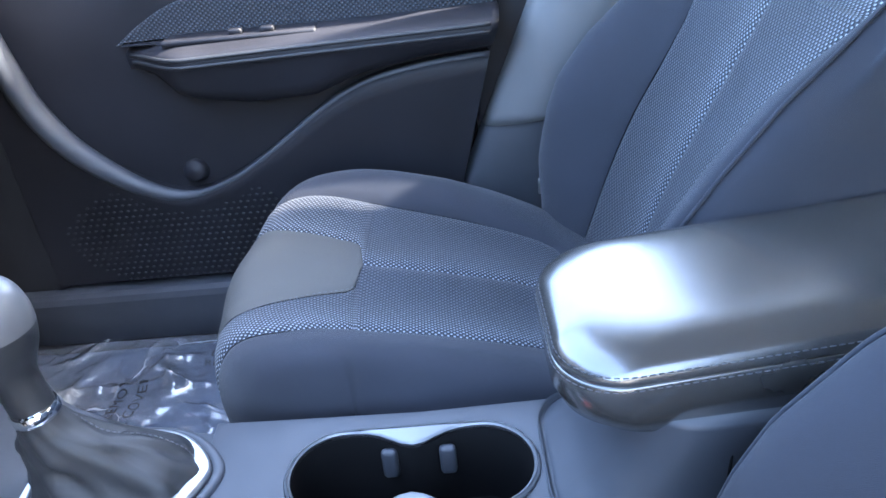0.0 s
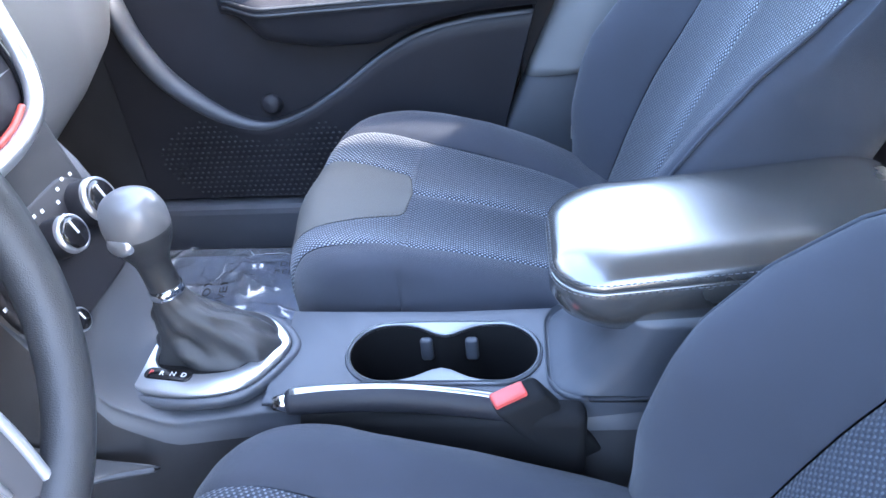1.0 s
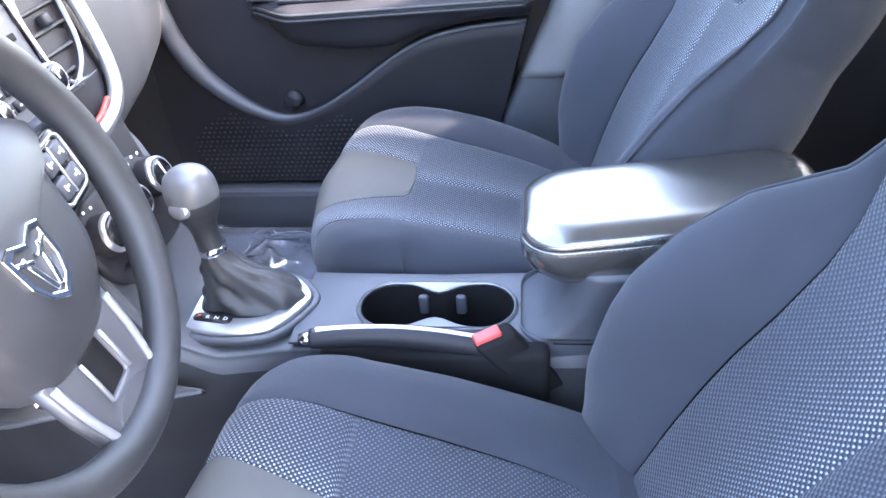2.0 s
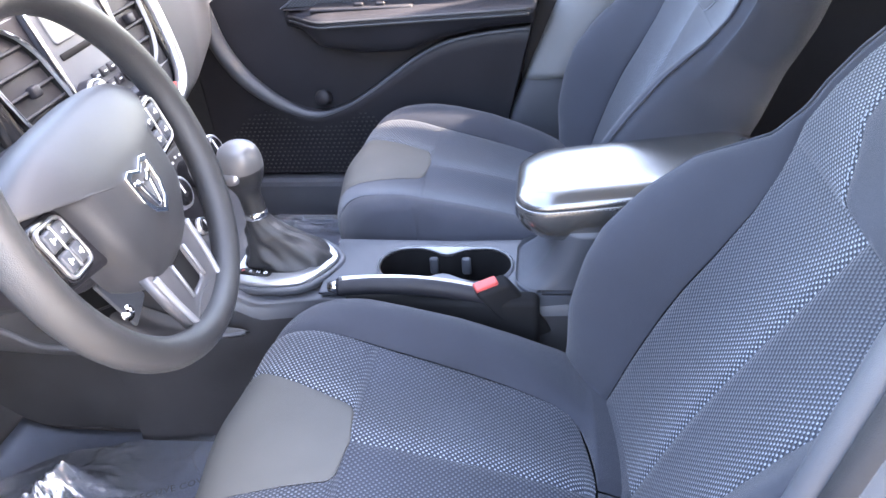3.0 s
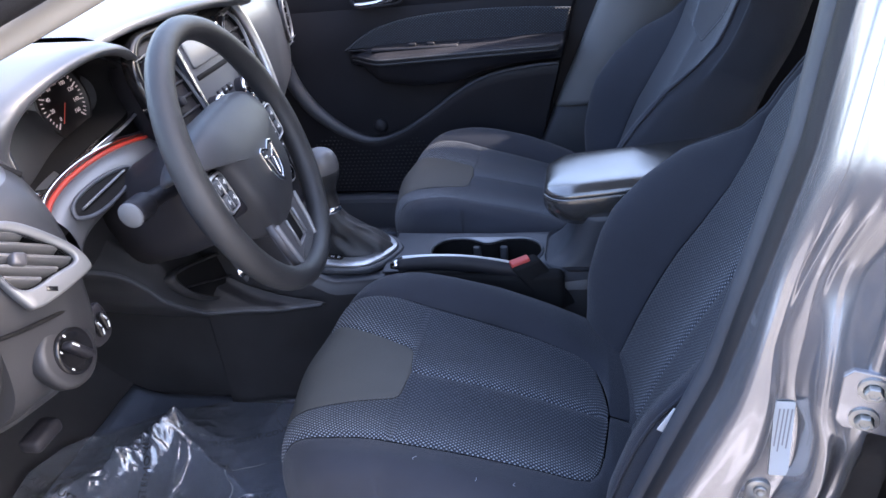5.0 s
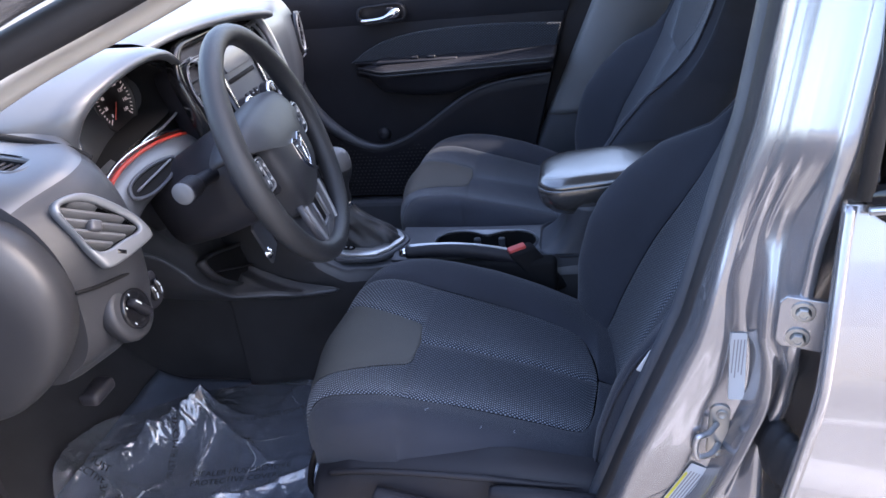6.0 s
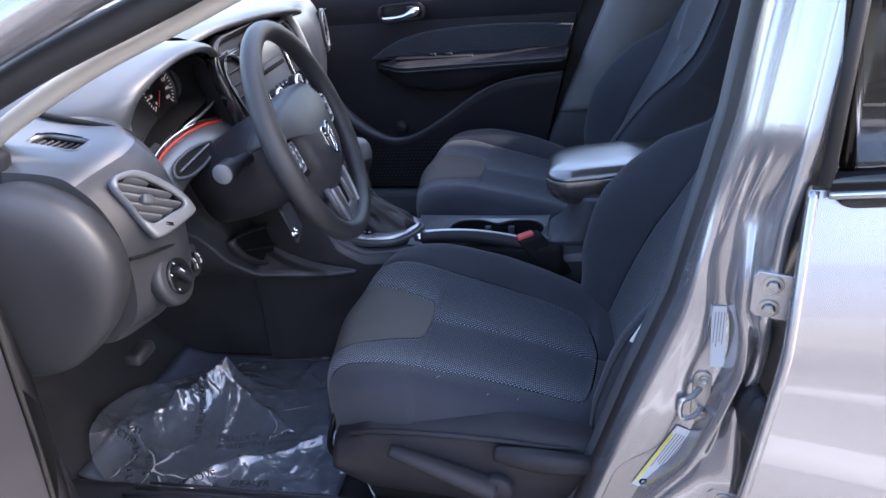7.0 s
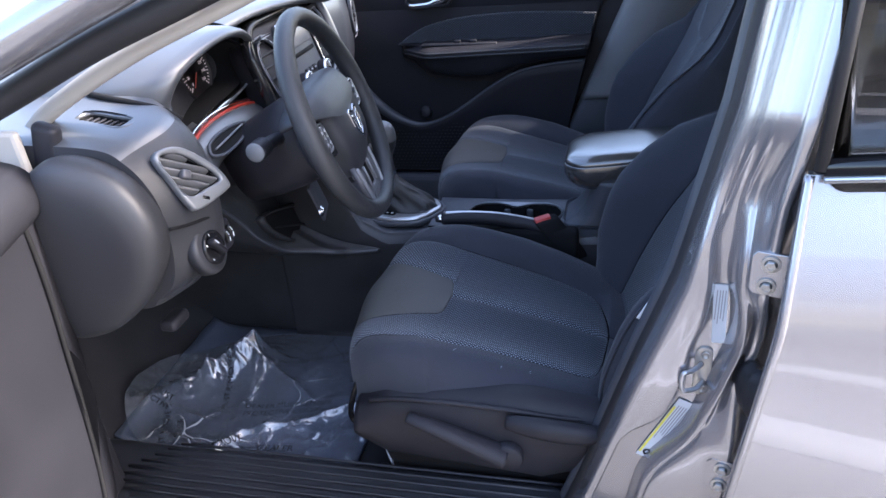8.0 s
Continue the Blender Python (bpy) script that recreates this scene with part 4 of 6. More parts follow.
def build_console():
    con = thing("centre_console", "dark plastic centre console with two cup holders", "centre console")
    # body: a loft from the dashboard to the rear box
    xs = [-0.86, -0.78, -0.73, -0.69, -0.655, -0.60, -0.50, -0.42, -0.30, -0.18, -0.06, 0.10, 0.22]
    top = [0.66, 0.62, 0.545, 0.44, 0.355, 0.322, 0.320, 0.318, 0.318, 0.322, 0.330, 0.33, 0.32]
    half = [0.115, 0.115, 0.112, 0.108, 0.102, 0.098, 0.080, 0.074, 0.072, 0.076, 0.080, 0.085, 0.085]
    P = []
    for x in np.linspace(-0.86, 0.22, 70):
        t, h = np.interp(x, xs, top), np.interp(x, xs, half)
        prof = spline([(-h - 0.035, 0.03), (-h - 0.022, 0.16), (-h - 0.010, t - 0.05), (-h, t - 0.012), (-h + 0.012, t), (0, t), (h - 0.012, t), (h, t - 0.012),
                       (h + 0.010, t - 0.05), (h + 0.022, 0.16), (h + 0.035, 0.03)], 60)
        keep = prof
        P.append([(x, CY + y, z) for y, z in keep])
    P = np.array(P)
    bm = grid(P[:, 14:46])
    bm.normal_update()
    cut = [f for f in bm.faces if -0.425 < f.calc_center_median().x < -0.185 and abs(f.calc_center_median().y - CY) < 0.060]
    bmesh.ops.delete(bm, geom=cut, context="FACES")
    part("body", bm, GREY, con, "grey grained plastic body")
    # flanks darker than the body: the footwell's shade is put into their colour
    part("lower_side", grid(P[:, :15]), CARPET, con, "lower flank, darkened for the shade in the footwell")
    part("lower_side", grid(P[:, 45:]), PLASTIC, con, "lower flank, darkened for the shade in the footwell")
    # deck with the cup holders
    deck = [(-0.50, CY - 0.078), (-0.44, CY - 0.076), (-0.30, CY - 0.073), (-0.16, CY - 0.078), (-0.16, CY + 0.078), (-0.30, CY + 0.073), (-0.44, CY + 0.076), (-0.50, CY + 0.078)]
    ring_out = stadium(-0.305, CY, 0.062, 0.052)
    hole = figure_eight(-0.305, CY, 0.062, 0.0465, 0.027)
    part("deck", plate([deck, ring_out], 0.004, m=pose(0, 0, 0.332), bevel=0.0015), GREY, con, "grey plastic deck")
    rim = part("cup_holder", plate([ring_out, hole], 0.006, m=pose(0, 0, 0.336), bevel=0.003), TRIM, con, "satin grey cup holder surround")
    P = np.array([[(x, y, z) for x, y in hole] for z in (0.334, 0.332, 0.30, 0.235)])
    part("well", grid(P, wrap_v=True, flip=False), BLACK, rim, "black well")
    part("well_floor", plate([hole], 0.002, m=pose(0, 0, 0.237)), BLACK, rim, smooth=False)
    for dx in (-0.018, 0.024):
        part("grip_tab", rbox((0.016, 0.010, 0.034), 0.0048, 4, (-0.305 + 1.3 * dx, CY + 0.032, 0.308)), GREY, rim, "rubber grip tab")
    # shift surround
    ring = spline([(-0.655, CY - 0.062), (-0.60, CY - 0.078), (-0.53, CY - 0.066), (-0.495, CY - 0.018), (-0.490, CY + 0.02), (-0.53, CY + 0.058), (-0.60, CY + 0.062), (-0.65, CY + 0.045), (-0.668, CY - 0.01)], 60, True)
    mid = ring.mean(0)
    inner = mid + (ring - mid) * 0.72 + np.array([0.004, 0.012])
    outer = mid + (ring - mid) * 1.12
    up = Matrix(((1, 0, 0, 0), (0, 1, 0, 0), (-0.05, 0, 1, 0.313), (0, 0, 0, 1)))
    part("shift_base", plate([outer, ring], 0.012, m=up, bevel=0.004), GREY, con, "grey plastic shift surround")
    part("shift_trim", plate([ring, inner], 0.010, m=up @ pose(0, 0, 0.005), bevel=0.003), SILVER, con, "satin silver shift trim")
    part("shift_floor", plate([inner], 0.003, m=up), BLACK, con, "black gate floor", smooth=False)
    win = part("gear_window", plate([rounded_outline(0.056, 0.017, 0.007, 5)], 0.003, m=up @ pose(-0.612, CY - 0.050, 0.0065, 0, 0, -5), bevel=0.001), GLOSS, con, "gear letter window")
    for k, c in enumerate("PRND"):
        bm = letters(c, 0.009)
        bmesh.ops.transform(bm, matrix=up @ pose(-0.632 + 0.013 * k, CY - 0.0485 - 0.0011 * k, 0.0072, 0, 0, -5), verts=bm.verts)
        part("gear_letter", bm, RED if k == 0 else WHITE, win, smooth=False)
    # rear box
    P = []
    for z, x0, grow in ((0.10, -0.17, 0.0), (0.322, -0.188, -0.002), (0.333, -0.184, -0.002), (0.341, -0.174, -0.003), (0.356, -0.157, -0.004), (0.380, -0.141, -0.004), (0.410, -0.130, 0.0), (0.445, -0.124, 0.006)):
        w, x1 = 0.080 + grow, 0.20
        P.append([(x, CY + y, z) for x, y in [((x0 + x1) / 2 + px, py) for px, py in rounded_outline(x1 - x0, 2 * w, 0.040, 8)]])
    P = np.array([spline(np.array(P)[:, k], 26) for k in range(36)]).transpose(1, 0, 2)
    box = part("storage_box", grid(np.array(P), wrap_v=True, caps=True), GREY, con, "grey storage box")
    part("box_seam", rbox((0.002, 0.002, 0.12), 0.0005, 1, (-0.060, CY - 0.0785, 0.375)), BLACK, box)
    return con


def build_armrest():
    arm = thing("armrest", "padded black vinyl armrest lid with stitching", "armrest")
    y0, y1, x0, x1 = CY - 0.086, CY + 0.098, -0.187, 0.175
    cx, cy, w, ln = (x0 + x1) / 2, (y0 + y1) / 2, (y1 - y0) / 2, x1 - x0

    def level(z, sy, front, flat=0.0):
        """One ring of the lid: width share, set-back of its ends."""
        row = []
        for px, py in rounded_outline(ln - 2 * front, 2 * w * sy, min(0.052, w * sy * 0.9), 14):
            x, y = cx + px, cy + py
            row.append((x, y + 0.03 * (x - x0), z + 0.085 * (x - x0)))
        return row

    rows = [level(*r) for r in ((0.408, 0.62, 0.050), (0.412, 0.74, 0.038), (0.422, 0.86, 0.022), (0.438, 0.95, 0.008), (0.455, 0.995, 0.001), (0.468, 1.0, 0.0), (0.4755, 0.990, 0.001), (0.4780, 0.982, 0.0018), (0.4776, 0.972, 0.003))]
    part("lid_base", grid(np.array(rows), wrap_v=True, caps=True), VINYL, arm, "dark vinyl side of the lid")
    rows = [level(*r) for r in ((0.4772, 0.976, 0.0025), (0.4792, 0.985, 0.0015), (0.4835, 0.975, 0.0025), (0.4880, 0.948, 0.0055), (0.4918, 0.905, 0.010), (0.4945, 0.845, 0.017), (0.4964, 0.76, 0.028), (0.4974, 0.64, 0.042), (0.4978, 0.48, 0.062), (0.4978, 0.30, 0.09))]
    part("lid_pad", grid(np.array(rows), wrap_v=True, caps=True), VINYL, arm, "glossy padded vinyl top")
    for z, sy, fr in ((0.4745, 0.9945, 0.0006), (0.4850, 0.971, 0.003)):
        ring = level(z, sy, fr)
        stitches(ring[28:] + ring[:1], arm, 0.004, 0.002, 0.0005, mat=DARKTHREAD)
    return arm


def build_shifter():
    sh = thing("gear_shifter", "gear lever with silver-capped knob and leather gaiter", "gear lever")
    rows = []
    for k, (z, rx, ry, cx) in enumerate([(0.328, 0.074, 0.050, -0.572), (0.340, 0.073, 0.048, -0.572), (0.358, 0.064, 0.041, -0.576), (0.378, 0.050, 0.034, -0.585), (0.398, 0.036, 0.027, -0.595), (0.416, 0.024, 0.021, -0.604), (0.432, 0.017, 0.017, -0.608)]):
        row = []
        for j in range(56):
            a = 2 * math.pi * j / 56
            near = 0.5 - 0.5 * math.sin(a)
            fold = 1 + (0.5 + 0.5 * near) * (0.10 * math.sin(5 * a + 2.3 * k) + 0.06 * math.sin(11 * a + 1.7 * k)) * math.sin(math.pi * min(1, k / 5.6))
            sq = 1 / max(abs(math.cos(a)), abs(math.sin(a))) ** (0.45 if k < 3 else 0.15)
            row.append((cx + rx * fold * sq * math.cos(a), CY + 0.008 * (k < 4) + ry * fold * sq * math.sin(a) * 0.92, z + 0.006 * near * math.sin(3 * a + k) * (0 < k < 5)))
        rows.append(row)
    fine = np.array([spline(np.array(rows)[:, j], 26) for j in range(56)]).transpose(1, 0, 2)
    part("gaiter", grid(fine, wrap_v=True), LEATHER, sh, "folded black leather gaiter")
    stitches([fine[r][3] + np.array((0.001, 0.0, 0.0015)) for r in range(2, 23)], sh, 0.003, 0.002, 0.0006, mat=DARKTHREAD)
    tilt = axes((-0.608, CY, 0.430), (1, 0, 0.10), (0, 1, 0))
    part("collar", turned([(0.0175, -0.004), (0.0195, -0.002), (0.0195, 0.007), (0.0175, 0.009)], 28, m=tilt), CHROME, sh, "chrome collar")
    prof = spline([(0.0165, 0.008), (0.0165, 0.035), (0.0195, 0.048), (0.0275, 0.066), (0.0315, 0.085), (0.031, 0.104), (0.025, 0.120), (0.012, 0.129), (0.0, 0.131)], 34)
    rows = []
    for r, z in prof:
        lean = 0.004 * float(smooth01((z - 0.03) / 0.09))
        rows.append([(lean + max(r, 2e-4) * math.cos(a) * 1.12, max(r, 2e-4) * math.sin(a), z) for a in np.linspace(0, 2 * math.pi, 32, endpoint=False)])
    bm = grid(np.array(rows[:17]), wrap_v=True, flip=True)
    bmesh.ops.transform(bm, matrix=tilt, verts=bm.verts)
    part("grip", bm, LEATHER, sh, "black grip")
    bm = grid(np.array(rows[16:]), wrap_v=True, flip=True)
    bmesh.ops.transform(bm, matrix=tilt, verts=bm.verts)
    part("knob", bm, KNOB, sh, "smooth satin grey knob top")
    b = tilt @ pose(-0.006, -0.0225, 0.080, 78, 0, -14)
    part("release_button", turned([(0.0, 0.0105), (0.008, 0.0098), (0.012, 0.007), (0.013, 0.0)], 24, m=b @ Matrix.Diagonal((1.3, 0.95, 1, 1))), SILVER, sh, "silver release button")


def build_handbrake():
    hb = thing("handbrake", "black handbrake lever lowered beside the console", "handbrake")
    y = CY - 0.100
    line = spline([(-0.455, y - 0.008, 0.366), (-0.40, y - 0.004, 0.368), (-0.33, y, 0.364), (-0.25, y + 0.002, 0.350), (-0.17, y + 0.004, 0.325)], 30)
    part("lever", tube(line, [0.0125 + 0.002 * math.sin(k / 29 * math.pi) for k in range(30)], 14, flat=1.1), PLASTIC, hb)
    # silver rod drawn for the highlight along the dark lever
    part("top_strip", tube([p + np.array((0, 0.001, 0.0125)) for p in line[1:]], 0.0048, 8), SILVER, hb, "silver top strip that stands in for a highlight")
    part("button", tube([(-0.470, y - 0.009, 0.366), (-0.462, y - 0.0085, 0.366), (-0.454, y - 0.008, 0.366)], [0.0075, 0.009, 0.0105], 12), CHROME, hb, "bright release button")
    part("boot", rbox((0.30, 0.035, 0.10), 0.012, 3, (-0.30, y + 0.004, 0.295)), BLACK, hb, "black slot cover")


def build_buckle():
    bk = thing("seat_belt_buckle", "black seat belt buckle with red release button", "seat belt buckle")
    m = axes((-0.226, 0.272, 0.372), (0.90, 0.40, 0.16), (-0.35, 0.85, 0.0))
    lean = Matrix(((1, 0, -0.45, 0), (0, 1, 0.10, 0), (0, 0, 1, 0), (0, 0, 0, 1)))
    bm = rbox((0.054, 0.032, 0.115), 0.007, 3, (0, 0, -0.062))
    bmesh.ops.transform(bm, matrix=lean, verts=bm.verts)
    part("housing", bm, BLACK, bk, at=m)
    part("red_button", rbox((0.036, 0.018, 0.010), 0.003, 3, (-0.004, 0, -0.003)), RED, bk, "red release button", at=m)
    bm = rbox((0.03, 0.012, 0.10), 0.003, 2, (0, 0, -0.13))
    bmesh.ops.transform(bm, matrix=lean, verts=bm.verts)
    part("stalk", bm, BLACK, bk, at=m)
    bk = thing("far_belt_anchor", "steel seat belt anchor bolt by the far seat", "belt anchor")
    part("plate", rbox((0.05, 0.006, 0.03), 0.003, 2, (-0.085, 1.012, 0.29)), STEEL, bk)
    part("bolt", turned([(0.011, 0), (0.011, 0.012), (0.0, 0.013)], 12, m=axes((-0.095, 1.009, 0.305), (1, 0, 0), (0, 0, 1))), STEEL, bk)
    part("webbing", rbox((0.045, 0.004, 0.09), 0.001, 1, (-0.075, 1.006, 0.25), turn=Euler((0, 0.5, 0)).to_matrix()), PAPER, bk, "pale grey belt webbing")


# ---- dashboard ----
END_VENT = axes((-0.661, -0.286, 0.712), (0.29, 0.92, -0.27), (-0.36, 0.0, 0.91))
SIDE_VENT = axes((-0.800, -0.280, 0.7945), (0.98, -0.22, -0.06), (0.22, 0.97, 0.04))


VENT_RIM = spline([(-0.074, 0.0315), (-0.055, 0.044), (-0.021, 0.0415), (0.025, 0.010), (0.042, -0.017), (0.032, -0.029), (-0.0245, -0.0485), (-0.041, -0.0385), (-0.0585, -0.0035)], 54, True)
VENT_HOLE = spline([(-0.0665, 0.0285), (-0.0555, 0.036), (-0.027, 0.033), (0.013, 0.0075), (0.0265, -0.011), (0.0, -0.020), (-0.036, -0.0275), (-0.0575, 0.0015)], 48, True)


def inside(loop, x, y):
    odd = False
    for (ax, ay), (bx, by) in zip(loop, np.roll(loop, -1, 0)):
        if (ay > y) != (by > y) and x < ax + (y - ay) * (bx - ax) / (by - ay):
            odd = not odd
    return odd


def end_vent(dash):
    """The leaf-shaped outlet at the end of the dashboard."""
    v = part("air_vent", plate([VENT_RIM, VENT_HOLE], 0.012, m=pose(0, 0, 0.006), bevel=0.003), VENTRIM, dash, "satin grey vent frame", at=END_VENT)
    P = np.array([[(x, y, z) for x, y in VENT_HOLE] for z in (0.0, -0.035)])
    part("throat", grid(P, wrap_v=True), BLACK, v)
    part("back", plate([VENT_HOLE], 0.002, m=pose(0, 0, -0.032)), BLACK, v, smooth=False)
    turn = math.radians(-17)
    for k in range(5):
        off = -0.0235 + 0.0118 * k
        run = [s for s in np.linspace(-0.08, 0.08, 161) if inside(VENT_HOLE, -0.024 + s * math.cos(turn) - off * math.sin(turn), 0.004 + s * math.sin(turn) + off * math.cos(turn))]
        if len(run) > 8:
            mid, ln = (run[0] + run[-1]) / 2, run[-1] - run[0]
            c = (-0.024 + mid * math.cos(turn) - off * math.sin(turn), 0.004 + mid * math.sin(turn) + off * math.cos(turn), -0.009)
            part("slat", rbox((ln, 0.0042, 0.017), 0.0012, 2, c, turn=Euler((radians(-28), 0, turn)).to_matrix()), KNOB, v, "grey slat")
    part("finger_tab", rbox((0.015, 0.014, 0.014), 0.003, 2, (-0.030, 0.004, 0.0), turn=Euler((0, 0, turn)).to_matrix()), SPOKE, v, "grey finger tab")
    part("vent_mark", rbox((0.012, 0.005, 0.0006), 0.0002, 1, (-0.010, -0.034, 0.0061), turn=Euler((0, 0, turn)).to_matrix()), GLOSS, v)


def build_dashboard():
    dash = thing("dashboard", "dark soft-touch dashboard across the cabin", "dashboard")
    ys = np.array([-0.362, -0.359, -0.352, -0.28, -0.24, -0.20, -0.16, 0.05, 0.15, 0.25, 0.40, 0.52, 0.65, 0.80, 0.92, 1.00, 1.045])
    face = np.array([-0.690, -0.686, -0.682, -0.662, -0.668, -0.715, -0.79, -0.84, -0.80, -0.76, -0.76, -0.76, -0.77, -0.805, -0.855, -0.92, -0.99])
    crown = np.array([0.784, 0.788, 0.791, 0.800, 0.805, 0.815, 0.83, 0.845, 0.85, 0.855, 0.855, 0.85, 0.845, 0.835, 0.82, 0.80, 0.77])
    low = np.array([0.535, 0.53, 0.53, 0.53, 0.53, 0.53, 0.52, 0.50, 0.50, 0.50, 0.50, 0.51, 0.53, 0.545, 0.565, 0.59, 0.62])
    P = []
    across = np.concatenate([np.linspace(-0.362, -0.16, 100), np.linspace(-0.155, 1.045, 110)])
    fine = np.linspace(-0.362, 1.045, 700)
    kernel = np.hanning(27) / np.hanning(27).sum()
    eased = [np.convolve(np.pad(np.interp(fine, ys, a), 13, mode="edge"), kernel, mode="valid") for a in (face, crown, low)]
    for y in across:
        f, c, lo = (float(np.interp(y, fine, a)) for a in eased)
        prof = spline([(-1.36, 0.76), (-1.15, c - 0.02), (-0.97, c), (f - 0.09, c - 0.004), (f - 0.035, c - 0.028), (f - 0.006, c - 0.075), (f, (c + lo) / 2),
                       (f - 0.012, lo + 0.05), (f - 0.05, lo + 0.008), (f - 0.12, lo - 0.015), (-1.2, lo - 0.02), (-1.36, lo)], 240)
        P.append([(x, y, z) for x, z in prof])
    P = np.array(P)
    to_side, to_end = SIDE_VENT.inverted(), END_VENT.inverted()
    # lit top and far pad get the paler skin, the shaded face the darker one
    for name, rows, mat, lab in (("top_pad", P[:, :84], SOFT, "soft-touch top pad, paled for the sky light on it"), ("fascia", P[:155, 83:], FASCIA, "grained dashboard face, darkened for the shade on it"), ("side_pad", P[154:, 83:], SOFT, "soft-touch pad ahead of the far seat, paled for the light on it")):
        bm = grid(rows)
        gone = []
        for f in bm.faces:
            p, q = to_side @ f.calc_center_median(), to_end @ f.calc_center_median()
            if abs(q.z) < 0.03 and inside(VENT_HOLE, q.x, q.y):
                gone.append(f)
            elif abs(p.z) < 0.04 and (p.x / 0.047) ** 4 + (p.y / 0.017) ** 4 < 1:
                gone.append(f)
        bmesh.ops.delete(bm, geom=gone, context="FACES")
        part(name, bm, mat, dash, lab)
    for k in (0, -1):
        bm = bmesh.new()
        bm.faces.new([bm.verts.new(c) for c in P[k]])
        part("end_plate", bm, FASCIA, dash, "dark end plate", smooth=False)
    # rounded cap that closes the end of the dashboard towards the door
    cap = spline([(-0.853, 0.751), (-0.788, 0.783), (-0.711, 0.757), (-0.671, 0.699), (-0.670, 0.642), (-0.697, 0.585), (-0.745, 0.535), (-0.80, 0.500), (-0.87, 0.485), (-0.93, 0.52), (-0.95, 0.62), (-0.92, 0.70)], 90, True)
    mid = cap.mean(0)
    rows = []
    for y, s in ((-0.31, 0.88), (-0.355, 0.925), (-0.378, 0.985), (-0.390, 1.0), (-0.400, 0.99), (-0.408, 0.95), (-0.415, 0.87), (-0.420, 0.72), (-0.423, 0.45), (-0.424, 0.2), (-0.424, 0.01)):
        rows.append([(*(mid + (p - mid) * s + np.array((-0.012, 0.0))), y) for p in cap])
    part("end_cap", grid(np.array([[(x, y, z) for x, z, y in r] for r in rows]), wrap_v=True), FASCIA, dash, "dark rounded end cap of the dashboard")
    part("mirror_corner", rbox((0.040, 0.024, 0.100), 0.010, 3, (-0.850, -0.352, 0.768), turn=Euler((0, 0.3, 0)).to_matrix()), PLASTIC, dash, "dark corner block by the pillar")
    return dash


def vent(dash, m, w, h, n, name="air_vent", skew=0.0, rim=0.007, tab=True, frame_mat=None, across=False, curl=0.38):
    """An air outlet: rim, dark throat, slats and a finger tab; m has its z axis towards the cabin."""
    out, inn = rounded_outline(w, h, h * curl, 8, skew), rounded_outline(w - 2 * rim, h - 2 * rim, (h - 2 * rim) * (curl - 0.02), 8, skew)
    v = part(name, plate([out, inn], 0.010, m=pose(0, 0, 0.005), bevel=0.003), frame_mat or SILVER, dash, "vent frame", at=m)
    P = np.array([[(x * s, y * s, z) for x, y in inn] for z, s in ((0.0, 1.0), (-0.03, 0.96))])
    part("throat", grid(P, wrap_v=True), BLACK, v)
    part("back", plate([inn], 0.002, m=pose(0, 0, -0.028)), BLACK, v, smooth=False)
    for k in range(n if across else 0):
        x = (w - 2 * rim) * ((k + 0.5) / n - 0.5)
        half = (h - 2 * rim) / 2 - h * 0.2 * (abs(x) / (w / 2)) ** 3
        part("slat", rbox((0.0035, 2 * half, 0.014), 0.001, 2, (x, 0, -0.008), turn=Euler((0, radians(35), 0)).to_matrix()), PLASTIC, v)
    for k in range(0 if across else n):
        y = (h - 2 * rim) * ((k + 0.5) / n - 0.5)
        half = (w - 2 * rim) / 2 - (h * 0.30) * (abs(y) / (h / 2)) ** 3
        part("slat", rbox((2 * half, 0.004, 0.016), 0.0012, 2, (skew * y, y, -0.008), turn=Euler((radians(-20), 0, 0)).to_matrix()), PLASTIC, v)
    if tab:
        part("finger_tab", rbox((0.014, 0.014, 0.012), 0.003, 2, (0, 0, 0.001)), PLASTIC, v)
    return v


def knob(dash, m, r, depth=0.022, ring=SILVER, cap=GLOSS, name="rotary_knob", label="rotary knob with bright ring"):
    k = part(name, turned([(r * 1.02, 0), (r, depth * 0.6), (r * 0.95, depth * 0.8), (r * 0.8, depth * 0.85)], 36, m=m), PLASTIC, dash, label)
    part("ring", turned([(r * 0.97, depth * 0.72), (r * 0.93, depth * 0.98), (r * 0.80, depth), (r * 0.76, depth * 0.9)], 36, m=m), ring, k)
    part("cap", turned([(r * 0.78, depth * 0.80), (r * 0.76, depth * 1.05), (r * 0.6, depth * 1.1), (0, depth * 1.12)], 32, m=m), cap, k)
    part("pointer", rbox((r * 0.12, r * 0.7, 0.002), 0.0005, 1, (0, r * 0.25, depth * 1.13)), WHITE, k, at=m)
    return k


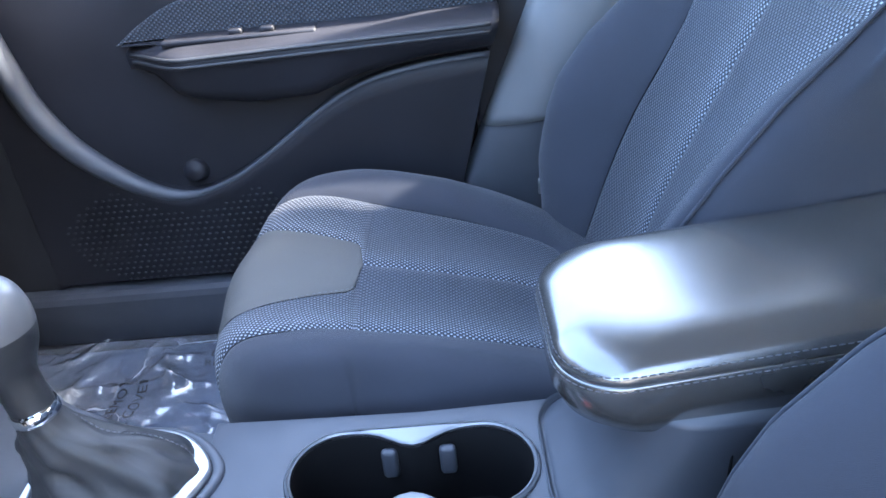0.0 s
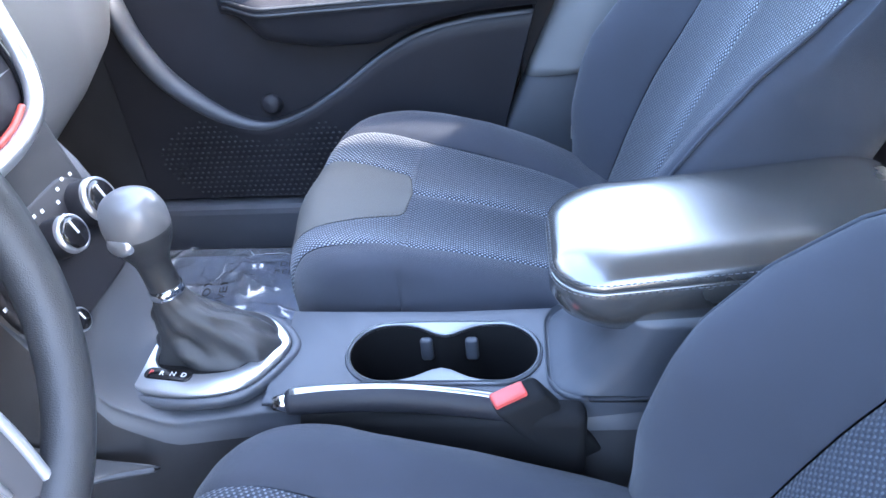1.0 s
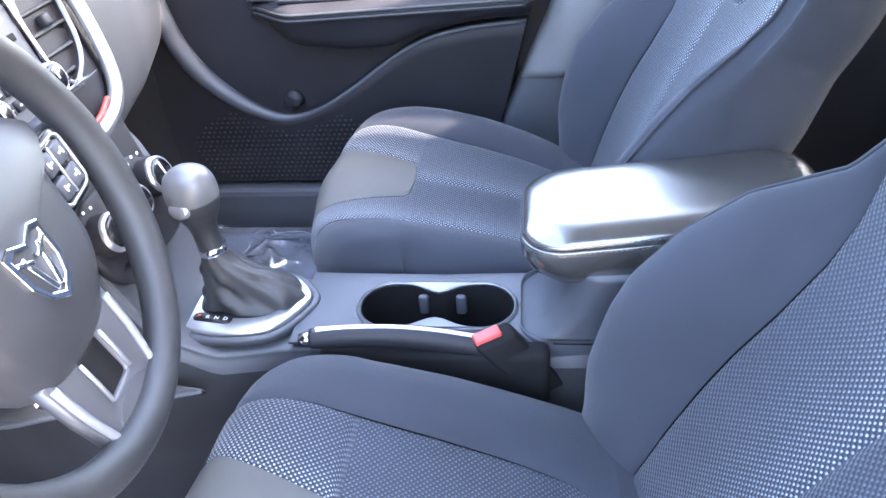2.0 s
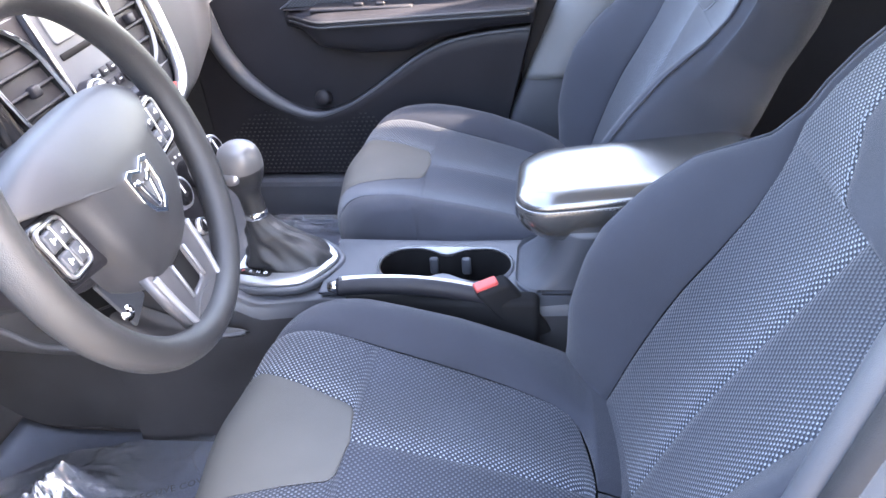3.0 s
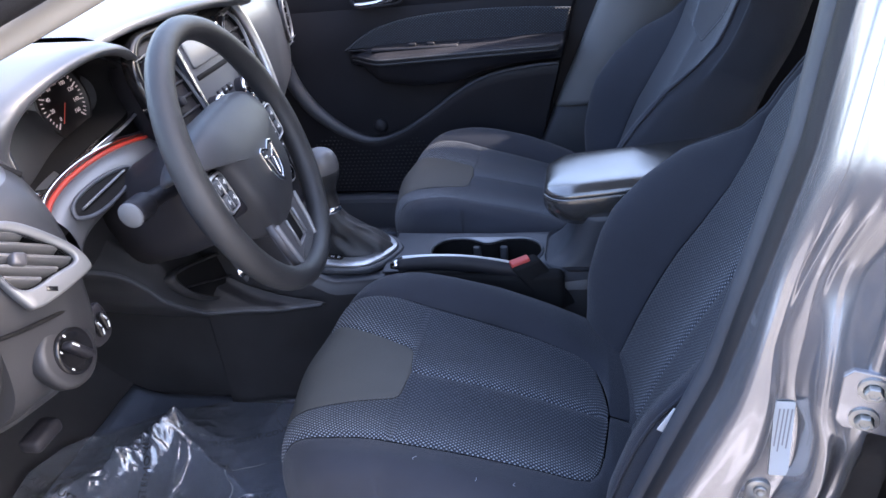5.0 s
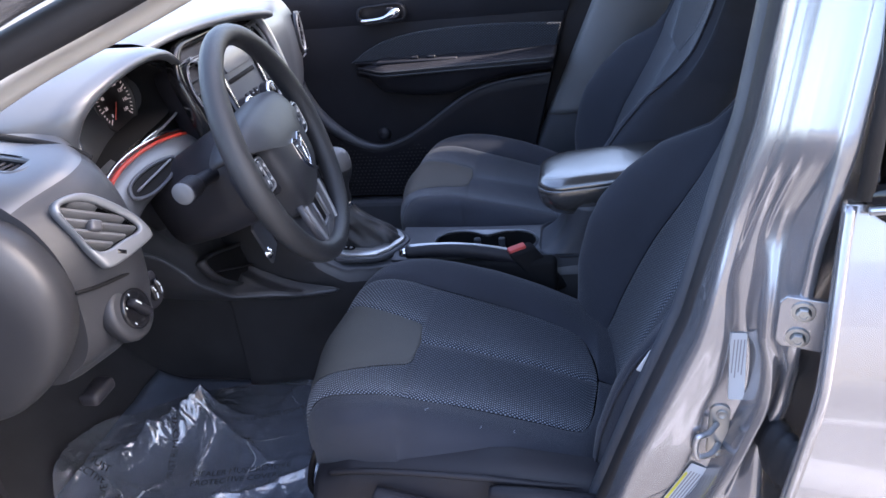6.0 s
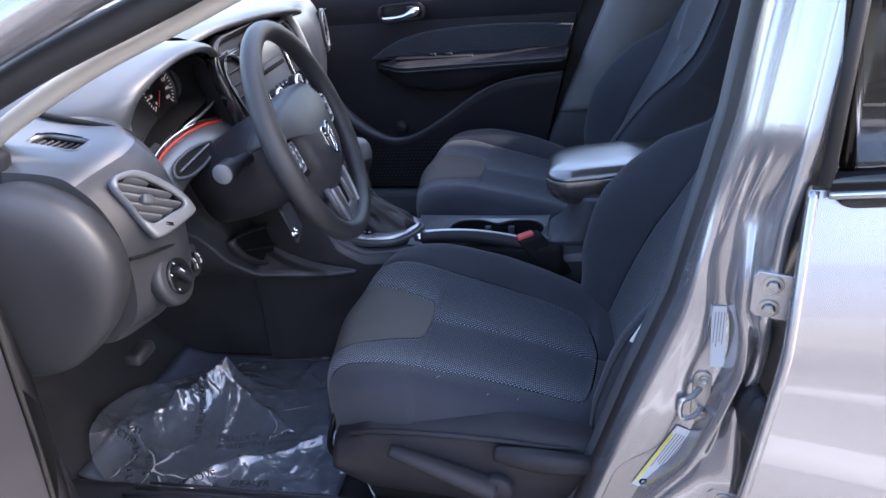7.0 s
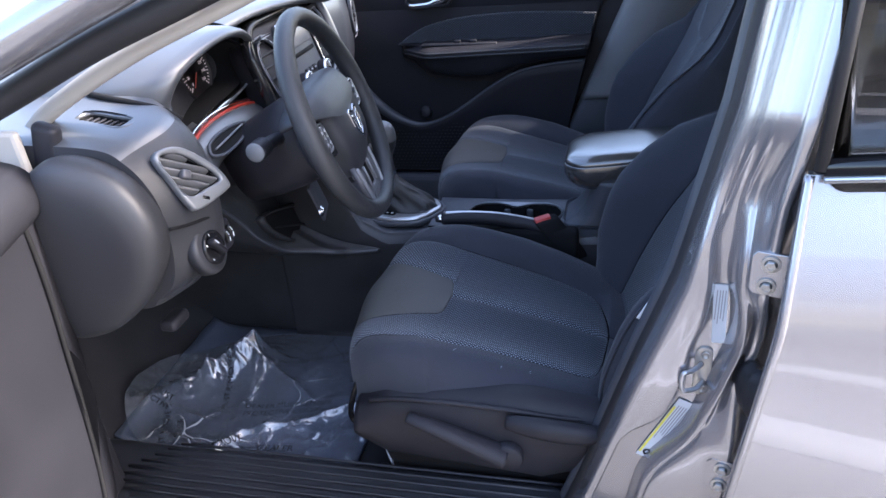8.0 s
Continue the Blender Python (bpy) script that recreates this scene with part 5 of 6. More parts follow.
def build_dash_details(dash):
    # end outlet, switch pod and side window outlet
    end_vent(dash)
    vent(dash, SIDE_VENT @ pose(0, 0, -0.002), 0.112, 0.044, 8, name="demister_vent", rim=0.007, tab=False, frame_mat=SOFT, across=True, curl=0.495)
    m = axes((-0.675, -0.300, 0.597), (-0.04, 0.99, 0.0), (-0.20, 0.05, 0.98))
    pod = part("switch_pod", plate([spline([(-0.040, 0.0), (-0.034, 0.024), (-0.012, 0.037), (0.014, 0.036), (0.034, 0.018), (0.040, -0.004), (0.028, -0.030), (0.002, -0.041), (-0.026, -0.032)], 48, True)], 0.02, m=m @ pose(0, 0, 0.008), bevel=0.006), FASCIA, dash, "dark light switch pod")
    part("dial", turned([(0.026, 0.006), (0.027, 0.012), (0.024, 0.0145), (0.020, 0.011), (0.0, 0.011)], 36, m=m), GLOSS, pod, "black rotary light switch")
    part("dial_grip", rbox((0.010, 0.038, 0.015), 0.0045, 3, (0, 0, 0.017), turn=Euler((0, 0, 0.6)).to_matrix()), PLASTIC, pod, at=m)
    part("dial_mark", rbox((0.0020, 0.011, 0.001), 0.0003, 1, (-0.0065, 0.0105, 0.0246), turn=Euler((0, 0, 0.6)).to_matrix()), WHITE, pod, at=m)
    for a in (150, 100, 215):
        part("dial_symbol", rbox((0.0020, 0.0042, 0.001), 0.0005, 1, (0.0218 * math.cos(radians(a)), 0.0225 * math.sin(radians(a)), 0.0142), turn=Euler((0, 0, 0.5)).to_matrix()), WHITE, pod, at=m)
    m = axes((-0.682, -0.233, 0.583), (0.10, 0.99, 0.0), (-0.20, 0.05, 0.98))
    dim = part("dimmer_panel", plate([spline([(-0.016, -0.019), (-0.017, 0.008), (-0.008, 0.019), (0.012, 0.026), (0.018, 0.018), (0.017, -0.006), (0.006, -0.020)], 40, True)], 0.012, m=m, bevel=0.003), PLASTIC, dash, "dark dimmer panel")
    for k in range(2):
        x = -0.006 + 0.0115 * k
        part("dimmer", rbox((0.0085, 0.024, 0.010), 0.0035, 2, (x, 0.001 + 0.003 * k, 0.004)), GLOSS, dim, at=m)
        for dy in (-0.005, 0.005):
            part("mark", rbox((0.0018, 0.0075, 0.001), 0.0003, 1, (x, 0.001 + 0.003 * k + dy, 0.0094), turn=Euler((0, 0, dy * 60)).to_matrix()), PAPER, dim, at=m)
    seam = spline([(-0.674, -0.374, 0.668), (-0.671, -0.340, 0.657), (-0.668, -0.296, 0.646), (-0.670, -0.257, 0.637)], 24)
    part("panel_gap", tube(seam, 0.0025, 8), BLACK, dash, "dark gap between the upper and lower face")
    gap = [(-0.95, -0.150, 0.818), (-0.88, -0.208, 0.816), (-0.83, -0.226, 0.812), (-0.78, -0.232, 0.805), (-0.74, -0.226, 0.792), (-0.722, -0.212, 0.772)]
    part("hood_gap", tube(spline(gap, 30), 0.0045, 8), BLACK, dash, "dark gap beside the instrument hood")
    m = axes((-0.797, 0.788, 0.722), (-0.22, 0.97, -0.10), (-0.02, 0.10, 0.99))
    vent(dash, m, 0.070, 0.108, 6, skew=-0.25, rim=0.007, frame_mat=TRIM)
    # instrument binnacle
    cy, cz = -0.035, 0.782
    loop = spline([(-0.172, 0.795), (-0.168, 0.742), (-0.142, 0.718), (-0.05, 0.731), (0.03, 0.738), (0.082, 0.750), (0.097, 0.785), (0.080, 0.815), (0.03, 0.838), (-0.04, 0.847), (-0.11, 0.839), (-0.155, 0.822)], 72, True)

    def opening(s):
        return [((y - cy) * (s if y < cy else 1 + (s - 1) * (1 - 0.78 * float(smooth01((y - cy) / 0.09)))), (z - cz) * s) for y, z in loop]

    rows = []
    for x, s, lift in ((-1.02, 1.34, 0.0), (-0.92, 1.34, 0.003), (-0.84, 1.32, 0.003), (-0.785, 1.28, 0.003), (-0.762, 1.21, 0.002), (-0.754, 1.12, 0.001), (-0.758, 1.05, 0.0), (-0.766, 1.02, 0.0)):
        rows.append([(x + (0.55 if z > 0 else 0.1) * z * float(smooth01((x + 0.90) / 0.12)), cy + y, cz + z + lift) for y, z in opening(s)])
    bin_ = part("binnacle", grid(np.array(rows), wrap_v=True), SOFT, dash, "soft hood round the instruments")
    rows = [[(x, cy + y, cz + z) for y, z in opening(s)] for x, s in ((-0.768, 1.035), (-0.761, 1.02), (-0.760, 1.0), (-0.764, 0.985), (-0.772, 0.975))]
    part("bezel", grid(np.array(rows), wrap_v=True), CHROME, bin_, "bright instrument bezel")
    rows = [[(x, cy + y, cz + z) for y, z in opening(s)] for x, s in ((-0.770, 0.98), (-0.84, 0.94))]
    part("tunnel", grid(np.array(rows), wrap_v=True), BLACK, bin_)
    face = axes((-0.838, cy, cz), (0, 1, 0), (-0.15, 0, 1))
    part("instrument_panel", plate([opening(0.96)], 0.003, m=face), DIAL, bin_, smooth=False)
    for k, gx in enumerate((-0.060, 0.062)):
        g = face @ pose(gx, -0.002, 0.002) @ Matrix.Diagonal((0.88, 0.88, 1, 1))
        gauge = part("gauge", turned([(0.060, 0), (0.060, 0.004), (0.056, 0.004), (0.055, 0.001), (0, 0.001)], 40, m=g), DIAL, bin_, "round gauge with pale marks")
        bm = bmesh.new()
        for j in range(33):
            a = radians(225 - 270 * j / 32)
            ln = 0.010 if j % 4 == 0 else 0.005
            rbox((ln, 0.0018, 0.001), 0, 1, ((0.049 - ln / 2) * math.cos(a), (0.049 - ln / 2) * math.sin(a), 0.0022), bm, Euler((0, 0, a)).to_matrix())
        part("scale_marks", bm, DIALMARK, gauge, smooth=False, at=g)
        for j in range(9):
            a = radians(225 - 270 * j / 8)
            bm = letters(str(j * (20 if k else 1)), 0.0095)
            bmesh.ops.translate(bm, vec=(0.031 * math.cos(a), 0.031 * math.sin(a), 0.0022), verts=bm.verts)
            part("numeral", bm, DIALMARK, gauge, smooth=False, at=g)
        part("needle", rbox((0.036, 0.0016, 0.0015), 0.0005, 1, (-0.012, -0.016, 0.005), turn=Euler((0, 0, radians(230))).to_matrix()), DIALRED, gauge, at=g)
    part("display", plate([rounded_outline(0.040, 0.062, 0.004)], 0.002, m=face @ pose(0, -0.005, 0.003)), SCREEN, bin_, "grey trip display", smooth=False)
    # red accent line and silver lip below the instruments
    lip = [(-0.742, -0.180, 0.702), (-0.750, -0.155, 0.712), (-0.755, -0.11, 0.720), (-0.757, -0.05, 0.722), (-0.757, 0.02, 0.716), (-0.755, 0.09, 0.701), (-0.752, 0.15, 0.680)]
    line = spline(lip, 40)
    part("accent_line", tube(line, 0.0040, 8), REDTRIM, dash, "red accent line")
    part("accent_frame", tube([p + np.array((-0.004, 0, 0.008)) for p in line], 0.003, 8), CHROME, dash, "bright trim line")
    P = [[tuple(p + np.array(o)) for o in spline([(-0.03, 0, 0.004), (-0.004, 0, 0.001), (0.010, 0, -0.004), (0.022, 0, -0.016), (0.028, 0, -0.036), (0.022, 0, -0.058), (-0.03, 0, -0.075)], 20)] for p in line]
    part("lower_lip", grid(np.array(P)), SOFT, dash, "soft grey lip below the instruments")
    slot = axes((-0.722, -0.095, 0.695), (0.05, 0.98, 0.05), (-0.55, 0.05, 0.83))
    eye = spline([(-0.062, -0.004), (-0.050, 0.012), (-0.015, 0.017), (0.025, 0.015), (0.060, 0.006), (0.045, -0.008), (0.010, -0.015), (-0.035, -0.015)], 40, True)
    # no hole is cut: a black plate paints the shade inside the slot
    lip_slot = part("lip_slot", plate([eye], 0.003, m=slot @ pose(0, 0, 0.002)), BLACK, dash, "flat black plate for the slot's shaded hollow", smooth=False)
    part("slot_rim", tube([slot @ Vector((x, y, 0.003)) for x, y in eye], 0.0028, 8, closed=True), GREY, lip_slot, "grey rim of the slot")
    part("slot_vane", rbox((0.095, 0.003, 0.008), 0.001, 2, (0, 0.003, 0.004), turn=Euler((0, 0, 0.06)).to_matrix()), TRIM, lip_slot, "pale vane", at=slot)
    # centre stack
    m = axes((-0.720, CY - 0.128, 0.745), (0.0, 1, 0.0), (-0.28, 0, 0.96))
    stack = part("centre_fascia", plate([rounded_outline(0.335, 0.205, 0.050, 8)], 0.05, m=m @ pose(-0.0025, -0.008, 0), bevel=0.008), PLASTIC, dash, "dark centre stack panel")
    part("stack_frame", plate([rounded_outline(0.370, 0.238, 0.070, 8), rounded_outline(0.330, 0.208, 0.050, 8)], 0.02, m=m @ pose(0.000, -0.010, 0.006), bevel=0.006), GLOSS, stack, "gloss black surround")
    rim = [(0.030, 0.113, 0.010), (0.100, 0.111, 0.010), (0.147, 0.098, 0.010), (0.172, 0.070, 0.010), (0.182, 0.020, 0.009), (0.180, -0.030, 0.008), (0.167, -0.080, 0.008), (0.140, -0.108, 0.008), (0.090, -0.122, 0.008), (0.030, -0.125, 0.008)]
    part("stack_rim", tube([m @ Vector((x, y, z)) for x, y, z in spline(rim, 50)], 0.0095, 12), SILVER, stack, "satin silver edge of the centre stack")
    part("stack_accent", tube([m @ Vector((x, y, 0.008)) for x, y in spline([(-0.08, -0.112), (0.05, -0.112), (0.100, -0.108), (0.132, -0.097)], 24)], 0.0035, 8), REDTRIM, stack, "red accent line")
    m = m @ pose(0, -0.008, 0)
    part("radio", plate([rounded_outline(0.138, 0.165, 0.012)], 0.012, m=m @ pose(0, 0.006, 0.010), bevel=0.003), GREY, stack, "grey radio face")
    part("screen", plate([rounded_outline(0.105, 0.050, 0.006)], 0.004, m=m @ pose(0, 0.058, 0.0135), bevel=0.001), SCREEN, stack, "pale radio display")
    part("slot", rbox((0.11, 0.008, 0.003), 0.001, 1, (0, 0.018, 0.0105)), BLACK, stack, "disc slot", at=m)
    for dx in (-0.050, 0.050):
        knob(dash, m @ pose(dx, -0.034, 0.010), 0.0185, 0.02, CHROME, GLOSS)
    for i in range(3):
        for j in range(2):
            part("button", rbox((0.015, 0.012, 0.006), 0.002, 2, (-0.0185 + 0.0185 * i, -0.020 - 0.018 * j, 0.011)), PLASTIC, stack, at=m)
            part("button_mark", rbox((0.006, 0.0022, 0.0008), 0.0002, 1, (-0.0185 + 0.0185 * i, -0.020 - 0.018 * j, 0.0143)), PAPER, stack, at=m)
    vent(dash, m @ pose(-0.121, 0.003, 0.006), 0.092, 0.165, 7, rim=0.004, skew=-0.18, frame_mat=TRIM)
    vent(dash, m @ pose(0.116, 0.016, 0.006), 0.080, 0.150, 6, rim=0.004, skew=0.18, frame_mat=TRIM)
    for s in (-1, 1):
        part("chrome_line", tube([m @ Vector((s * 0.072, y, 0.013)) for y in np.linspace(-0.082, 0.09, 8)], 0.0028, 8), CHROME, stack, "thin chrome line")
    ledge = spline([(-0.752, 0.03, 0.858), (-0.738, 0.12, 0.864), (-0.716, 0.25, 0.860), (-0.702, 0.36, 0.848), (-0.712, 0.44, 0.832), (-0.745, 0.50, 0.822)], 40)
    P = [[tuple(p + np.array(o)) for o in spline([(-0.24, 0, -0.004), (-0.12, 0, 0.010), (-0.035, 0, 0.009), (-0.006, 0, 0.004), (0, 0, -0.002), (-0.004, 0, -0.009), (-0.03, 0, -0.014), (-0.06, 0, -0.016)], 24)] for p in ledge]
    part("stack_hood", grid(np.array(P), flip=True), SOFT, dash, "soft hood over the centre stack")
    # leg from the stack down to the shifter, with the climate knobs
    P = []
    for z in np.linspace(0.70, 0.335, 50):
        h = float(np.interp(z, [0.335, 0.42, 0.50, 0.60, 0.64, 0.70], [0.100, 0.106, 0.110, 0.113, 0.117, 0.124]))
        x = float(np.interp(z, [0.335, 0.36, 0.40, 0.44, 0.50, 0.58, 0.70], [-0.676, -0.680, -0.686, -0.692, -0.704, -0.725, -0.745]))
        prof = spline([(x - 0.20, -h - 0.01), (x - 0.06, -h - 0.004), (x - 0.022, -h), (x - 0.006, -h + 0.010), (x, -h + 0.032), (x + 0.004, 0), (x, h - 0.032), (x - 0.006, h - 0.010), (x - 0.022, h), (x - 0.06, h + 0.004), (x - 0.20, h + 0.01)], 50)
        P.append([(px, 0.362 + py, z) for px, py in prof])
    P = np.array([spline(np.array(P)[:, j], 50) for j in range(50)]).transpose(1, 0, 2)
    part("stack_leg", grid(P), FASCIA, dash, "dark leg of the centre stack")
    m2 = axes((-0.702, 0.357, 0.505), (0.0, 1, 0.0), (-0.33, 0, 0.94))
    clim = part("climate_panel", plate([rounded_outline(0.205, 0.125, 0.055, 10)], 0.012, m=m2 @ pose(0, -0.012, 0.006), bevel=0.005), PLASTIC, dash, "dark climate panel")
    for dx, dy, r in ((-0.069, 0.004, 0.027), (0.066, 0.008, 0.027), (0.0, 0.006, 0.022), (-0.070, -0.056, 0.014)):
        kb = knob(dash, m2 @ pose(dx, dy, 0.006), r, 0.026)
        if r > 0.02:
            for j in range(6):
                a = radians(190 - 120 * j / 5)
                part("mark", rbox((0.005, 0.004, 0.001), 0.001, 1, (dx + (r + 0.010) * math.cos(a), dy + (r + 0.010) * math.sin(a), 0.0064)), WHITE, clim, at=m2)
    # lower knee panel with a pocket and bracket
    edge = spline([(-0.845, -0.20, 0.600), (-0.840, -0.10, 0.572), (-0.832, -0.01, 0.515), (-0.820, 0.035, 0.461), (-0.810, 0.060, 0.418), (-0.800, 0.097, 0.378), (-0.790, 0.123, 0.351), (-0.775, 0.147, 0.334), (-0.735, 0.179, 0.317), (-0.700, 0.194, 0.308), (-0.667, 0.222, 0.294), (-0.610, 0.236, 0.294)], 60)
    P = []
    for ex, y, ez in edge:
        bx = min(ex, -0.80)
        prof = spline([(-1.00, 0.64), (-0.92, 0.625), (bx - 0.055, 0.60 * 0.5 + ez * 0.5 + 0.03), (bx - 0.022, ez + 0.085), ((bx + ex) / 2 - 0.006, ez + 0.026), (ex, ez + 0.006), (ex - 0.004, ez - 0.004), (ex - 0.05, ez - 0.010), (-1.00, ez)], 30)
        P.append([(x, y, z) for x, z in prof])
    part("knee_panel", grid(np.array(P), caps=True), FASCIA, dash, "dark knee panel under the wheel")
    part("knee_edge", tube(edge, 0.004, 8), GREY, dash, "rolled lower edge")
    kp = axes((-0.796, 0.149, 0.412), (0.029, 0.911, -0.411), (-0.280, 0.402, 0.872))
    pocket = spline([(-0.074, 0.010), (-0.057, -0.013), (-0.020, -0.033), (0.040, -0.051), (0.105, -0.062), (0.140, -0.050), (0.145, 0.010), (0.110, 0.034), (0.030, 0.030), (-0.035, 0.022)], 60, True)
    pk = part("knee_pocket", plate([pocket, pocket * 0.84 + np.array((0.006, 0.000))], 0.020, m=kp, bevel=0.006), FASCIA, dash, "dark pocket frame under the wheel")
    part("pocket_back", plate([pocket * 0.86 + np.array((0.006, 0.000))], 0.002, m=kp @ pose(0, 0, -0.006)), BLACK, pk, smooth=False)
    part("pocket_ledge", rbox((0.150, 0.003, 0.016), 0.001, 2, (0.045, -0.014, -0.004)), PLASTIC, pk, at=kp)
    part("column_bracket", rbox((0.006, 0.046, 0.092), 0.002, 2, (-0.645, 0.046, 0.520), turn=Euler((0.38, -0.1, 0.1)).to_matrix()), GREY, dash, "black bracket under the column")
    part("bracket_bolt", turned([(0.010, 0), (0.010, 0.003), (0.006, 0.003), (0.006, 0.007), (0, 0.008)], 16, m=axes((-0.6405, 0.037, 0.494), (0.1, 0.99, 0), (-0.2, 0, 0.97))), CHROME, dash, "bright bolt")
    part("hood_release", rbox((0.03, 0.05, 0.02), 0.006, 2, (-0.80, -0.27, 0.435)), PLASTIC, dash, "black release handle")


def build_steering():
    wheel = thing("steering_wheel", "black leather-wrapped steering wheel with three spokes", "steering wheel",
                  axes((-0.537, -0.034, 0.7165), (-0.147, 0.989, 0), (-0.315, -0.047, 0.948)))
    th = np.linspace(0, 2 * np.pi, 96, endpoint=False)
    ring = [(0.172 * math.cos(a), 0.172 * math.sin(a), 0) for a in th]
    rad = [0.0165 + 0.0012 * math.cos(2 * a) for a in th]
    part("rim", tube(ring, rad, 16, closed=True, flat=1.0), LEATHER, wheel, "grained black rim")
    # airbag cover: wings over the button pads and a shield that narrows downwards
    half = [(0.0, 0.074), (0.06, 0.072), (0.105, 0.063), (0.135, 0.050), (0.140, 0.040), (0.116, 0.034), (0.094, 0.024), (0.086, 0.004), (0.082, -0.026), (0.074, -0.052), (0.058, -0.082), (0.042, -0.098), (0.0, -0.104)]
    shield = np.array(half + [(-x, y) for x, y in half[-2:0:-1]])
    shield = spline(shield, 120, True)
    rows = []
    for z, sx in ((-0.040, 0.93), (-0.022, 0.985), (-0.006, 1.0), (0.004, 0.985), (0.010, 0.955), (0.0145, 0.90), (0.0175, 0.80), (0.0195, 0.62), (0.021, 0.40), (0.0215, 0.2), (0.0217, 0.02)):
        row, b = [], float(smooth01((0.97 - sx) / 0.35))
        for x, y in shield:
            a = math.atan2(y + 0.012, x)
            x, y = (x + (0.078 * math.cos(a) - x) * b) * sx, -0.012 + ((y + 0.012) + (0.082 * math.sin(a) - (y + 0.012)) * b) * sx
            row.append((x, y, z - 0.016 * float(smooth01((abs(x) - 0.07) / 0.08)) - 0.016 * float(smooth01((-y - 0.035) / 0.075)) - 0.012 * float(smooth01((y - 0.015) / 0.06))))
        rows.append(row)
    part("hub_pad", grid(np.array(rows), wrap_v=True), FASCIA, wheel, "dark grained airbag cover")
    # badge: plain shield outline with bars
    bd = [(0.0, 0.020), (0.016, 0.027), (0.026, 0.024), (0.024, -0.004), (0.015, -0.020), (0.0, -0.029), (-0.015, -0.020), (-0.024, -0.004), (-0.026, 0.024), (-0.016, 0.027)]
    inner = [(x * 0.78, y * 0.78) for x, y in bd]
    at = pose(-0.003, -0.020, 0.0245)
    badge = part("badge", plate([bd, inner], 0.006, m=at, bevel=0.0012), CHROME, wheel, "plain bright shield badge", smooth=False)
    for s in (-1, 1):
        part("badge_bar", rbox((0.005, 0.034, 0.004), 0.0012, 2, (s * 0.0075 - 0.003, -0.022, 0.0225), turn=Euler((0, 0, s * -0.30)).to_matrix()), CHROME, badge)
        part("badge_cross", rbox((0.018, 0.0048, 0.004), 0.0012, 2, (s * 0.012 - 0.003, -0.010, 0.0225), turn=Euler((0, 0, s * 0.45)).to_matrix()), CHROME, badge)
    for s in (-1, 1):
        rows = []
        for k in range(12):
            f = k / 11
            x = s * (0.070 + 0.096 * f)
            hh = 0.042 - 0.014 * f
            sec = rounded_outline(0.020, 2 * hh, 0.009, 4)
            rows.append([(x, -0.004 + 0.006 * f + b, -0.016 + a) for a, b in sec])
        part("side_spoke", grid(np.array(rows), wrap_v=True, caps=True), PLASTIC, wheel, "dark spoke")
        m = pose(s * 0.1175, 0.000, -0.002, 0, s * -6, s * 6)
        pad = part("button_pad", plate([rounded_outline(0.052, 0.058, 0.012, 6, 0.16 * s)], 0.008, m=m, bevel=0.002), GLOSS, wheel, "gloss black button pad")
        part("pad_frame", plate([rounded_outline(0.046, 0.050, 0.010, 6, 0.16 * s), rounded_outline(0.040, 0.044, 0.008, 6, 0.16 * s)], 0.006, m=m @ pose(0, 0, 0.003), bevel=0.0012), SILVER, pad, "thin silver button frame")
        part("pad_divider", rbox((0.0022, 0.042, 0.003), 0.0008, 1, (0, 0, 0.002), turn=Euler((0, 0, -0.16 * s)).to_matrix()), SILVER, pad, at=m)
        for i in (-1, 1):
            for j in (-1, 1):
                c = (i * 0.0096 + 0.16 * s * j * 0.0105, j * 0.0105, 0.001)
                part("button", rbox((0.0155, 0.0175, 0.006), 0.002, 2, c), GREY, pad, at=m)
                part("mark", rbox((0.007, 0.0022, 0.001), 0.0003, 1, (c[0], c[1], 0.0042)), WHITE, pad, at=m)
                part("mark", rbox((0.0022, 0.006, 0.001), 0.0003, 1, (c[0] + 0.002 * i, c[1], 0.0042)), WHITE, pad, at=m)
    outer = [(-0.060, -0.080), (0.060, -0.080), (0.056, -0.120), (0.047, -0.164), (-0.047, -0.164), (-0.056, -0.120)]
    slot = rounded_outline(0.036, 0.042, 0.004, 3)
    sp = part("lower_spoke", plate([outer, [(x, y - 0.116) for x, y in slot]], 0.010, m=pose(0, 0, -0.001), bevel=0.003), SPOKE, wheel, "satin grey lower spoke with a slot")
    for s in (-1, 1):
        ridge = [(s * 0.053, -0.086, 0.0), (s * 0.050, -0.120, 0.0005), (s * 0.042, -0.158, 0.0)]
        part("spoke_ridge", tube(spline(ridge, 10), 0.0036, 8), TRIM, sp, "bright raised edge")
        part("slot_edge", tube([(s * 0.0195, -0.096, 0.0), (s * 0.0195, -0.116, 0.0005), (s * 0.0195, -0.136, 0.0)], 0.002, 6), TRIM, sp)
    part("lower_spoke_infill", rbox((0.048, 0.080, 0.010), 0.004, 2, (0, -0.125, -0.010)), BLACK, wheel)
    part("rim_boss", turned([(0.030, -0.014), (0.030, -0.004), (0.026, 0.0)], 24, m=pose(0, -0.158, 0) @ Matrix.Diagonal((1.25, 0.55, 1, 1))), LEATHER, wheel, "thickened rim at the lower spoke")
    # column cowl and stalks
    col = thing("steering_column", "dark steering column cowl with stalks", "steering column",
                axes((-0.556, 0.010, 0.700), (0, 1, 0), (-0.358, 0, 0.934)))
    rows = []
